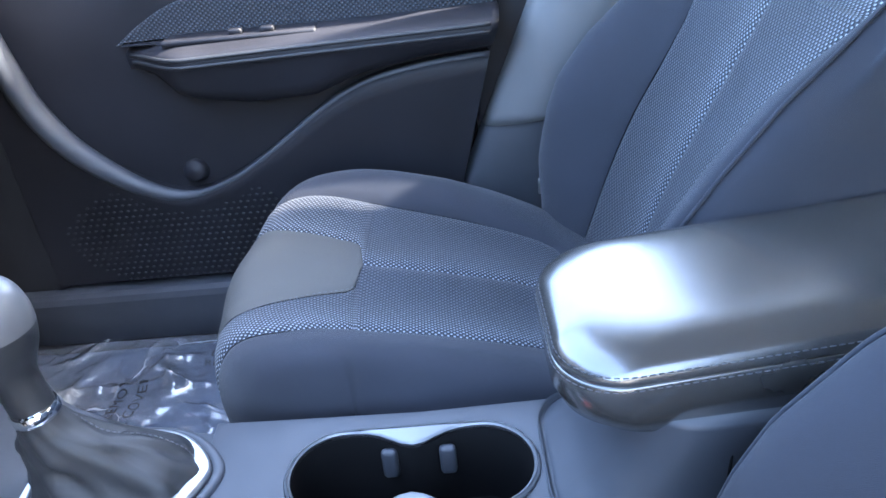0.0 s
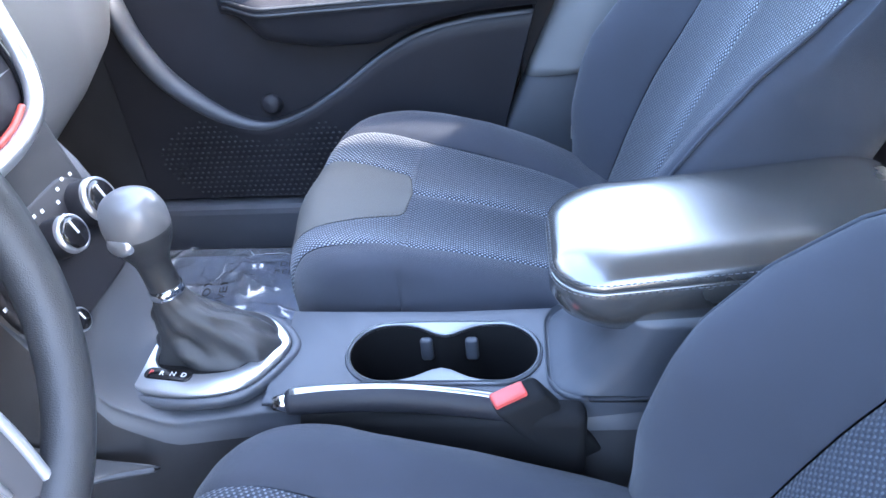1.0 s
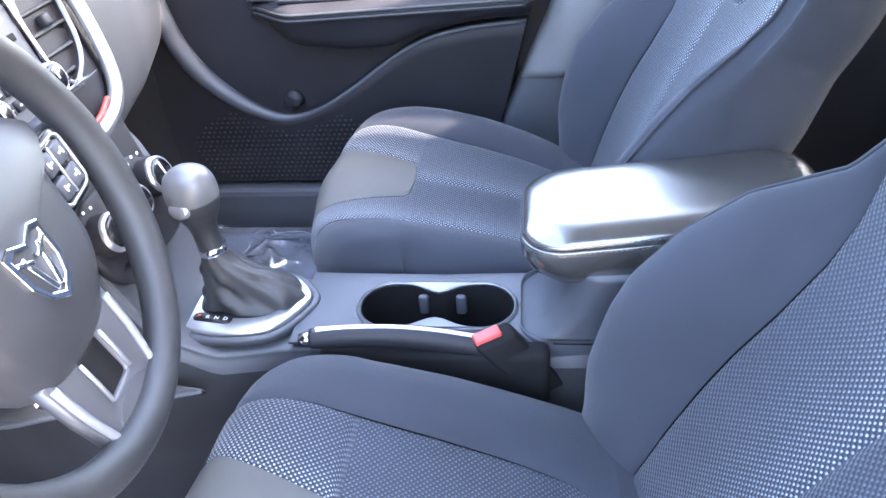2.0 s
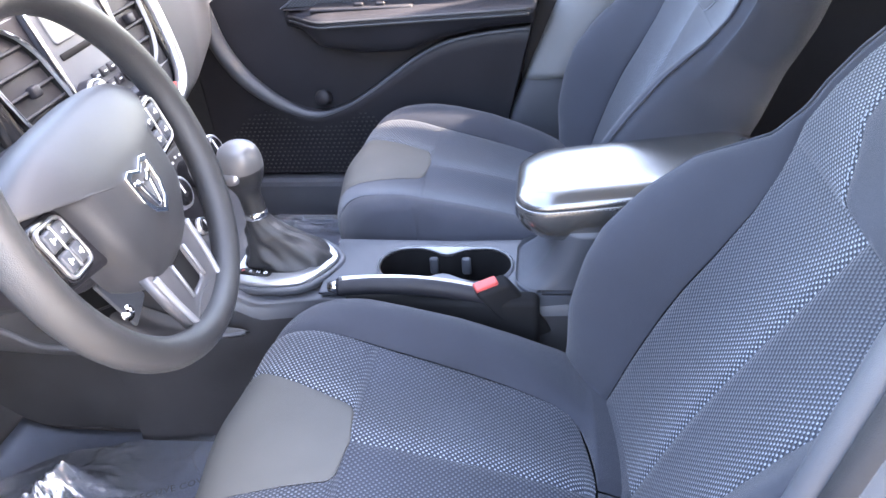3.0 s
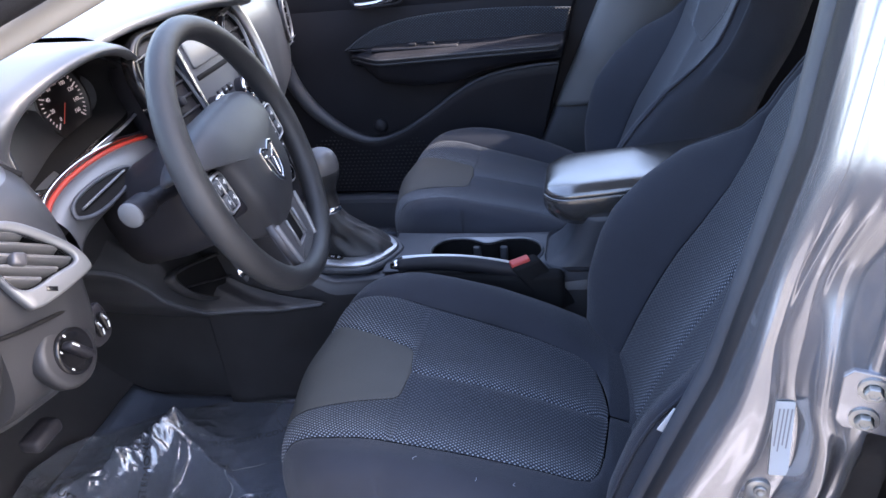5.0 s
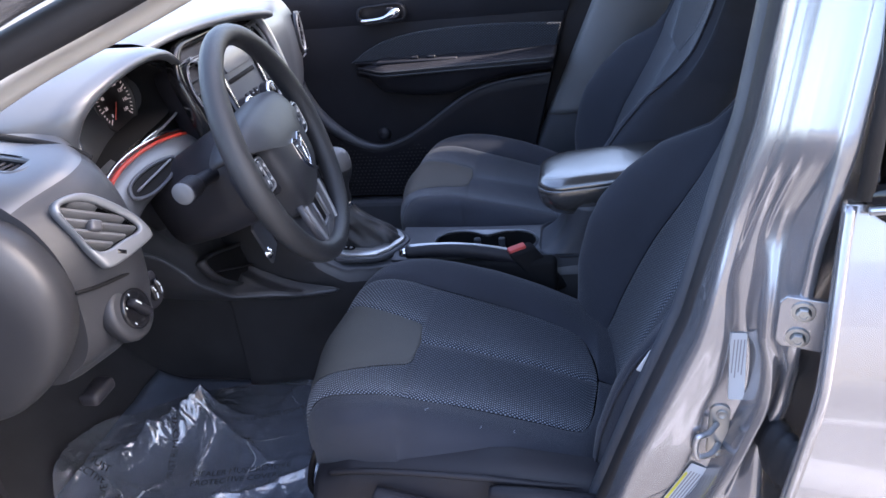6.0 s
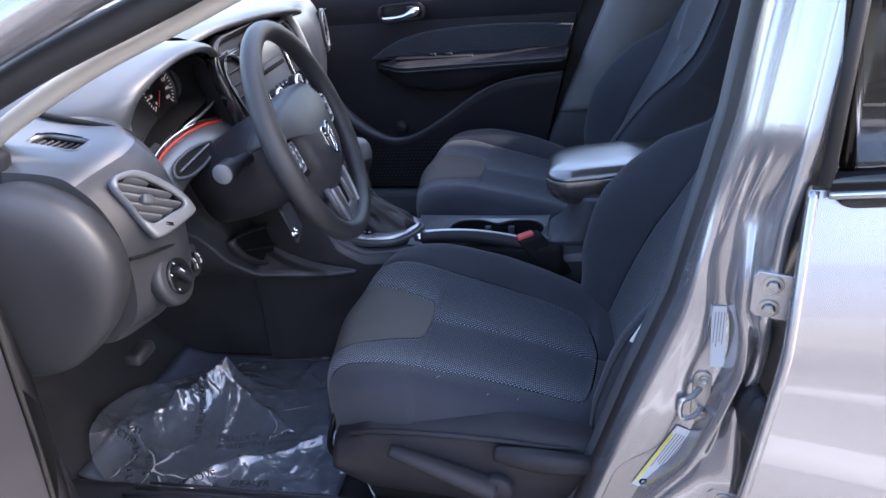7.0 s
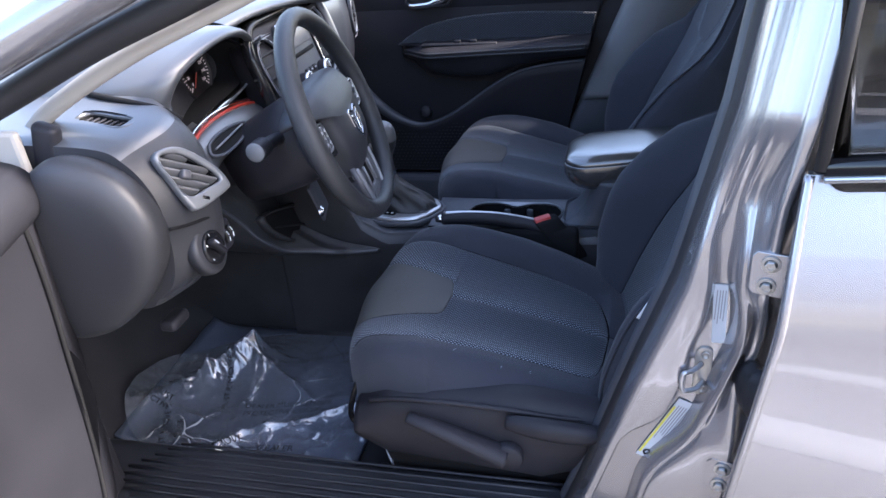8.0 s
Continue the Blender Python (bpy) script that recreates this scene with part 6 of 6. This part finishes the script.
    for z, s, dy in ((-0.035, 0.70, 0), (-0.050, 0.95, -0.004), (-0.09, 1.0, -0.008), (-0.15, 0.95, -0.012), (-0.21, 0.85, -0.014)):
        rows.append([(x * s, y * s + dy, z) for x, y in rounded_outline(0.195, 0.155, 0.06, 10)])
    part("cowl", grid(np.array(rows), wrap_v=True, caps=True), PLASTIC, col)
    for s in (-1, 1):
        ln = spline([(s * 0.07, 0.016, -0.078), (s * 0.115, 0.024, -0.073), (s * 0.158, 0.028, -0.069)], 12)
        st = part("stalk", tube(ln, np.linspace(0.010, 0.012, 12), 12), PLASTIC, col, "black stalk")
        tip = spline([(s * 0.152, 0.028, -0.070), (s * 0.165, 0.029, -0.069), (s * 0.190, 0.030, -0.067)], 8)
        part("stalk_end", tube(tip, [0.012, 0.0155, 0.0165, 0.0165, 0.0165, 0.0165, 0.0165, 0.0160], 16), PLASTIC, st, "ribbed stalk end")
        part("stalk_cap", turned([(0.0160, -0.001), (0.0157, 0.001), (0.0145, 0.0022), (0, 0.0026)], 18, m=axes((s * 0.190, 0.030, -0.067), (0, 1, 0), (0, 0, s))), PALEGREY, st, "pale grey stalk cap")


# ---- doors ----
def build_passenger_door():
    def raked(bm):
        """Leans the door's rear edge as it leans on the body."""
        for v in bm.verts:
            v.co.x += (0.25 * (v.co.z - 0.289) - 0.055) * float(smooth01((v.co.x + 0.50) / 0.30))
        return bm

    door = thing("passenger_door", "closed far door with dark panel, armrest and pocket", "car door")
    part("back_panel", raked(bmesh_box((-1.03, 1.095, 0.13), (-0.17, 1.135, 0.79))), PLASTIC, door, "dark grained panel")
    curve = spline([(-1.00, 0.80), (-0.965, 0.66), (-0.945, 0.56), (-0.925, 0.485), (-0.88, 0.41), (-0.80, 0.342), (-0.72, 0.312), (-0.64, 0.330), (-0.56, 0.374), (-0.46, 0.442), (-0.38, 0.482), (-0.29, 0.502), (-0.178, 0.512)], 70)
    # lower panel: rows from the curve's lip down to the sill
    P = []
    for x, z in curve:
        base = 0.145
        rows = [(1.098, z - 0.004), (1.062, z), (1.052, z - 0.004), (1.046, z - 0.014)]
        for f in np.linspace(0.06, 1, 12):
            zz = z - 0.014 - (z - 0.014 - base) * f
            rows.append((1.046 + 0.016 * math.sin(f * math.pi) * 0.6 + 0.012 * f * f, zz))
        P.append([(x, y, zz) for y, zz in rows])
    part("pocket_panel", raked(grid(np.array(P))), PLASTIC, door, "dark moulded lower panel with pocket lip")
    part("pocket_lip", raked(tube([(x, 1.056, z - 0.004) for x, z in curve], [0.0055 + 0.016 * float(smooth01((-0.62 - x) / 0.30)) for x, z in curve], 10)), GREY, door, "rounded pocket lip")
    bm = bmesh.new()
    for i in range(36):
        for j in range(17):
            x, z = -0.95 + 0.0125 * i + (0.006 if j % 2 else 0), 0.152 + 0.0115 * j
            edge = np.interp(x, curve[:, 0], curve[:, 1])
            if z < edge - 0.035 and ((x + 0.73) / 0.22) ** 2 + ((z - 0.235) / 0.105) ** 2 < 1:
                rbox((0.0062, 0.005, 0.0034), 0.0015, 1, (x, 1.0505, z), bm)
    part("speaker_grille", bm, RUBBER, door, "black dimpled speaker grille")
    # armrest with padded top
    P = []
    for x in np.linspace(-0.755, -0.178, 50):
        f = (x + 0.755) / 0.577
        nose = float(smooth01((f + 0.02) / 0.22))
        top = 0.556 + 0.014 * f
        bot = float(np.interp(x, [-0.755, -0.735, -0.673, -0.558, -0.458, -0.38, -0.28, -0.178], [0.545, 0.520, 0.482, 0.464, 0.466, 0.492, 0.510, 0.515]))
        out = 1.075 - 0.085 * nose * (1 - 0.15 * f)
        prof = spline([(1.10, top + 0.012), (1.06, top + 0.012), (out + 0.03, top + 0.008), (out + 0.006, top), (out, top - 0.012), (out + 0.008, top - 0.028), (out + 0.03, bot + 0.012), (1.08, bot)], 26)
        P.append([(x, min(1.10, y), z) for y, z in prof])
    arm = part("armrest", raked(grid(np.array(P), caps=True)), PLASTIC, door, "dark door armrest")
    for drop in (0.0, 0.011):
        roll = []
        for x in np.linspace(-0.745, -0.19, 50):
            f = (x + 0.755) / 0.577
            roll.append((x, 1.075 - 0.085 * float(smooth01((f + 0.02) / 0.22)) * (1 - 0.15 * f) + 0.0015, 0.552 + 0.014 * f - drop))
        part("armrest_roll", raked(tube(roll, 0.0036, 8)), LEATHER, arm, "rolled seam on the armrest")
    part("bottle_boss", turned([(0.021, -0.02), (0.020, 0.008), (0.016, 0.013), (0.0, 0.015)], 28, m=axes((-0.70, 1.086, 0.342), (1, 0, 0), (0, 0.35, 1))), PLASTIC, door, "dark round boss in the pocket")
    part("switch_plate", rbox((0.24, 0.05, 0.01), 0.004, 2, (-0.56, 1.055, 0.572)), PLASTIC, door, "black window switch plate")
    for k in range(2):
        part("window_switch", rbox((0.022, 0.016, 0.010), 0.003, 2, (-0.565 + 0.05 * k, 1.045, 0.580)), PLASTIC, door, "small bright-edged switch")
    # upper cloth field
    up = [(x, z) for x, z in spline([(-0.770, 0.566), (-0.72, 0.598), (-0.66, 0.624), (-0.55, 0.645), (-0.37, 0.652), (-0.18, 0.642)], 24)] + [(-0.18, 0.575), (-0.5, 0.572)]
    bm = plate([[(x, z) for x, z in up]], 0.012, m=axes((0, 1.078, 0), (1, 0, 0), (0, 0, 1)), bevel=0.004)
    raked(bm)
    lay = bm.loops.layers.uv.verify()
    for f in bm.faces:
        for lp in f.loops:
            lp[lay].uv = (lp.vert.co.x, lp.vert.co.z)
    part("cloth_field", bm, DOORCLOTH, door, "dotted cloth door insert", smooth=False)
    P = [[(x, y, z) for y, z in spline([(1.10, 0.66), (1.085, 0.70), (1.075, 0.75), (1.085, 0.785), (1.13, 0.80)], 12)] for x in np.linspace(-1.0, -0.17, 20)]
    part("upper_panel", raked(grid(np.array(P), flip=True)), PLASTIC, door, "dark upper door panel")
    cup = part("handle_cup", plate([rounded_outline(0.15, 0.055, 0.024, 8), rounded_outline(0.13, 0.04, 0.018, 8)], 0.012, m=axes((-0.655, 1.072, 0.703), (1, 0, 0.05), (0, 0, 1)), bevel=0.003), PLASTIC, door, "dark handle recess")
    part("pull_handle", tube(spline([(-0.715, 1.068, 0.693), (-0.70, 1.052, 0.690), (-0.65, 1.046, 0.694), (-0.615, 1.05, 0.705), (-0.60, 1.062, 0.712)], 20), [0.007] * 12 + [0.009, 0.011, 0.013, 0.014, 0.014, 0.013, 0.012, 0.010], 12), CHROME, cup, "chrome door handle")
    part("lock_tab", rbox((0.02, 0.008, 0.012), 0.003, 2, (-0.625, 1.062, 0.716)), PLASTIC, cup)
    # far door pillar trim behind the door
    P = []
    for z in np.linspace(0.10, 1.10, 40):
        lean = 0.42 * (z - 0.33)
        bulge = 0.006 * math.sin(z * 9)
        prof = spline([(-0.215 + lean, 1.10), (-0.205 + lean, 1.065), (-0.15 + lean, 1.050 + bulge), (-0.08 + lean, 1.050 + bulge), (0.0 + lean, 1.07), (0.04 + lean, 1.11)], 24)
        P.append([(x, y + 0.10 * max(0, z - 0.6) * -0.6, z) for x, y in prof])
    P = np.array(P)
    cut = int(np.searchsorted(np.linspace(0.10, 1.10, 40), 0.40))
    upper = np.array(P[cut - 1:])
    for k in range(upper.shape[1]):
        upper[0, k, 2] += 0.045 * (k / (upper.shape[1] - 1)) ** 2 + 0.002
    upper[:, :, 1] -= 0.006
    upper = np.concatenate([upper[:1] + np.array((0, 0.012, 0.0)), upper])
    # paler above a curved edge, darker below it
    tr = part("pillar_trim", grid(upper, flip=True), PALEGREY, None)
    tagged(tr, "upper trim of the far door pillar, paler than the lower", "pillar trim", kind="structure")
    tr = part("pillar_trim_lower", grid(P[:cut + 3], flip=True), GREY, None)
    tagged(tr, "lower trim of the far door pillar, darker than the upper", "pillar trim", kind="structure")


def build_driver_door():
    door = thing("driver_door", "open near door with dark inner panel", "car door", pose(-0.925, -0.435, 0, 0, 0, -72))
    def cut_back(bm):
        """Draws the lower front corner of the door back from the sill."""
        for v in bm.verts:
            v.co.x += 0.13 * float(smooth01((0.46 - v.co.z) / 0.42)) * (1 - min(1.0, max(0.0, v.co.x)))
        return bm

    P = []
    for x in np.linspace(0.0, 1.0, 40):
        prof = spline([(0.0, -0.05), (0.055, 0.02), (0.07, 0.25), (0.062, 0.42), (0.075, 0.60), (0.080, 0.74), (0.065, 0.775), (0.0, 0.785)], 34)
        P.append([(x, y, z) for y, z in prof])
    part("panel", cut_back(grid(np.array(P), caps=True)), PLASTIC, door, "dark grained inner panel")
    P = [[(x, y, z) for y, z in [(-0.02, -0.1), (-0.06, 0.2), (-0.065, 0.5), (-0.03, 0.78)]] for x in np.linspace(-0.02, 1.02, 10)]
    part("skin", grid(np.array(P), flip=True), PAINT, door, "silver outer skin")
    P = [[(x, y, z) for y, z in spline([(0.055, 0.70), (0.085, 0.705), (0.098, 0.725), (0.096, 0.752), (0.080, 0.775), (0.050, 0.788)], 16)] for x in np.linspace(-0.004, 1.0, 24)]
    part("upper_pad", grid(np.array(P), caps=True), PLASTIC, door, "soft padded upper edge")
    part("edge_seal", cut_back(tube(spline([(0.012, 0.03, 0.0), (0.012, 0.045, 0.3), (0.010, 0.05, 0.6), (0.012, 0.045, 0.77)], 20), 0.010, 8)), RUBBER, door, "black rubber edge seal")
    part("seam", cut_back(tube(spline([(0.05, 0.06, 0.05), (0.055, 0.073, 0.25), (0.05, 0.066, 0.42), (0.045, 0.080, 0.62), (0.045, 0.082, 0.74)], 24), 0.004, 6)), BLACK, door, "dark panel joint")


# ---- mats and film ----
def build_mats():
    for name, x0, x1, y0, y1, lab in (("driver_mat", -1.10, -0.56, -0.20, 0.24, "dark carpet mat under the steering wheel"),
                                      ("passenger_mat", -1.12, -0.58, 0.52, 0.98, "dark blue carpet mat in the far footwell")):
        n = 30
        P = []
        for x in np.linspace(x0, x1, n):
            toe = 0.30 * float(smooth01((-1.02 - x) / 0.40)) ** 1.1
            P.append([(x, y, 0.044 + toe + 0.002 * noise.noise(Vector((x * 20, y * 20, 0)))) for y in np.linspace(y0, y1, n)])
        bm = grid(np.array(P))
        ret = bmesh.ops.extrude_face_region(bm, geom=bm.faces[:])
        bmesh.ops.translate(bm, vec=(0, 0, -0.008), verts=[g for g in ret["geom"] if isinstance(g, bmesh.types.BMVert)])
        bmesh.ops.recalc_face_normals(bm, faces=bm.faces)
        tagged(part(name, bm, MATTED), lab, "floor mat")


def film(name, near, far, base, crests, seed, label, lines):
    """Clear film lying on a mat between two edge lines: a smooth sheet with a few sharp ridges, and its print."""
    nu, nv = 190, 170
    near, far = spline(near, nu), spline(far, nu)

    def height(x, y):
        h = 0.004 + 0.006 * noise.noise(Vector((x * 5, y * 5, seed))) + 0.0012 * noise.noise(Vector((x * 16, y * 16, seed)))
        for (ax, ay), (bx, by), tall, wid, rough in crests:
            dx, dy = bx - ax, by - ay
            f = max(0, min(1, ((x - ax) * dx + (y - ay) * dy) / (dx * dx + dy * dy)))
            d = math.hypot(x - ax - f * dx, y - ay - f * dy) + 0.006 * noise.noise(Vector((x * 25, y * 25, seed)))
            fade = 0.35 + 0.65 * math.sin(f * math.pi) if rough < 0.5 else 0.15 + 0.85 * f
            h += tall * math.exp(-abs(d) / wid) * fade * (1 + rough * (0.5 * noise.noise(Vector((x * 22, y * 22, 5))) + 0.35 * abs(noise.noise(Vector((x * 55, y * 55, 9))))))
        for scale, deep in ((9, 0.010), (21, 0.0045)):
            q = Vector((x * scale, y * scale, seed * 1.7))
            h += deep * max(0.0, 1 - 6 * abs(noise.noise(q))) * (0.5 + noise.noise(q * 0.37))
        toe = 0.30 * float(smooth01((-1.02 - x) / 0.40)) ** 1.1
        return base + toe + max(h, 0)

    P = []
    for i in range(nu):
        row = []
        for j in range(nv):
            f = j / (nv - 1)
            x, y = near[i] * (1 - f) + far[i] * f
            row.append((x, y, height(x, y)))
        P.append(row)
    ob = part(name, grid(np.array(P), flip=True), FILM)
    tagged(ob, label, "protective film")
    for text, x, y, ang, size in lines:
        bm = letters(text, size, 0.0)
        bmesh.ops.transform(bm, matrix=pose(x, y, 0, 0, 0, ang), verts=bm.verts)
        bmesh.ops.subdivide_edges(bm, edges=[e for e in bm.edges if e.calc_length() > 0.008], cuts=2)
        for v in bm.verts:
            v.co.z = height(v.co.x, v.co.y) + 0.0015
        part("print", bm, FILMINK, ob, "black printed words", smooth=False)
    return ob


def build_films():
    film("driver_floor_film", [(-1.130, -0.06), (-1.115, -0.125), (-1.06, -0.19), (-0.96, -0.225), (-0.80, -0.230), (-0.66, -0.226), (-0.555, -0.215)],
         [(-1.125, -0.02), (-1.10, 0.05), (-1.06, 0.10), (-1.0, 0.16), (-0.90, 0.20), (-0.75, 0.22), (-0.57, 0.23)], 0.052,
         [((-1.10, -0.11), (-0.885, 0.075), 0.085, 0.035, 0.8), ((-0.97, 0.0), (-0.88, 0.08), 0.03, 0.014, 1.0),
          ((-0.866, -0.224), (-0.824, -0.155), 0.028, 0.010, 0.4), ((-0.824, -0.155), (-0.712, -0.105), 0.024, 0.009, 0.3), ((-0.712, -0.105), (-0.56, -0.012), 0.018, 0.007, 0.2),
          ((-0.863, 0.063), (-0.716, -0.03), 0.022, 0.010, 0.3), ((-0.88, 0.07), (-0.853, -0.07), 0.020, 0.008, 0.3), ((-1.03, -0.10), (-0.90, -0.13), 0.012, 0.007, 0.3), ((-1.02, -0.17), (-0.88, -0.20), 0.014, 0.008, 0.4)], 3,
         "crumpled clear plastic film printed with black words on the mat",
         [("DEALER MUST REMOVE", -0.760, -0.053, 12, 0.0185), ("PROTECTIVE COVER", -0.768, -0.077, 12, 0.0185), ("DEALER", -0.735, -0.182, 8, 0.022), ("PROTECTIVE", -0.725, -0.207, 8, 0.022),
          ("MUST REMOVE", -1.000, -0.170, 112, 0.019), ("COVER", -0.970, -0.157, 111, 0.020), ("DEALER MUST", -1.085, -0.070, -12, 0.019), ("PROTECTIVE", -1.075, -0.095, -12, 0.018),
          ("MUST REMOVE", -0.915, -0.028, 103, 0.018), ("REMOVE", -0.845, -0.190, 35, 0.020), ("COVER", -0.825, -0.208, 35, 0.020), ("PROTECTIVE COVER", -0.76, 0.105, 26, 0.018), ("DEALER MUST REMOVE", -0.65, 0.085, 100, 0.018)])
    film("passenger_floor_film", [(-1.10, 0.50), (-0.85, 0.50), (-0.58, 0.50)], [(-1.10, 0.98), (-0.85, 0.99), (-0.58, 0.99)], 0.050,
         [((-0.80, 0.97), (-0.74, 0.84), 0.030, 0.016, 0.5), ((-0.95, 0.86), (-0.68, 0.84), 0.014, 0.008, 0.3), ((-0.72, 0.80), (-0.60, 0.76), 0.012, 0.007, 0.3)], 8,
         "clear plastic film printed with black words on the mat",
         [("DEALER MUST REMOVE", -0.84, 0.74, 82, 0.026), ("PROTECTIVE COVER", -0.805, 0.74, 82, 0.026), ("REMOVE", -0.63, 0.72, 0, 0.026), ("BEFORE", -0.63, 0.68, 0, 0.026),
          ("DEALER", -0.66, 0.93, 6, 0.024), ("REMOVE", -0.66, 0.90, 6, 0.024), ("COVER", -0.66, 0.62, 80, 0.026), ("PROTECTIVE", -0.70, 0.62, 80, 0.026)])


build_ground()
build_neighbour()
build_floor()
build_roof()
build_shell()
build_hood()
build_bpillar()
build_rear_door()
build_seats()
build_console()
build_armrest()
build_shifter()
build_handbrake()
build_buckle()
dash = build_dashboard()
build_dash_details(dash)
build_steering()
build_passenger_door()
build_driver_door()
build_mats()
build_films()
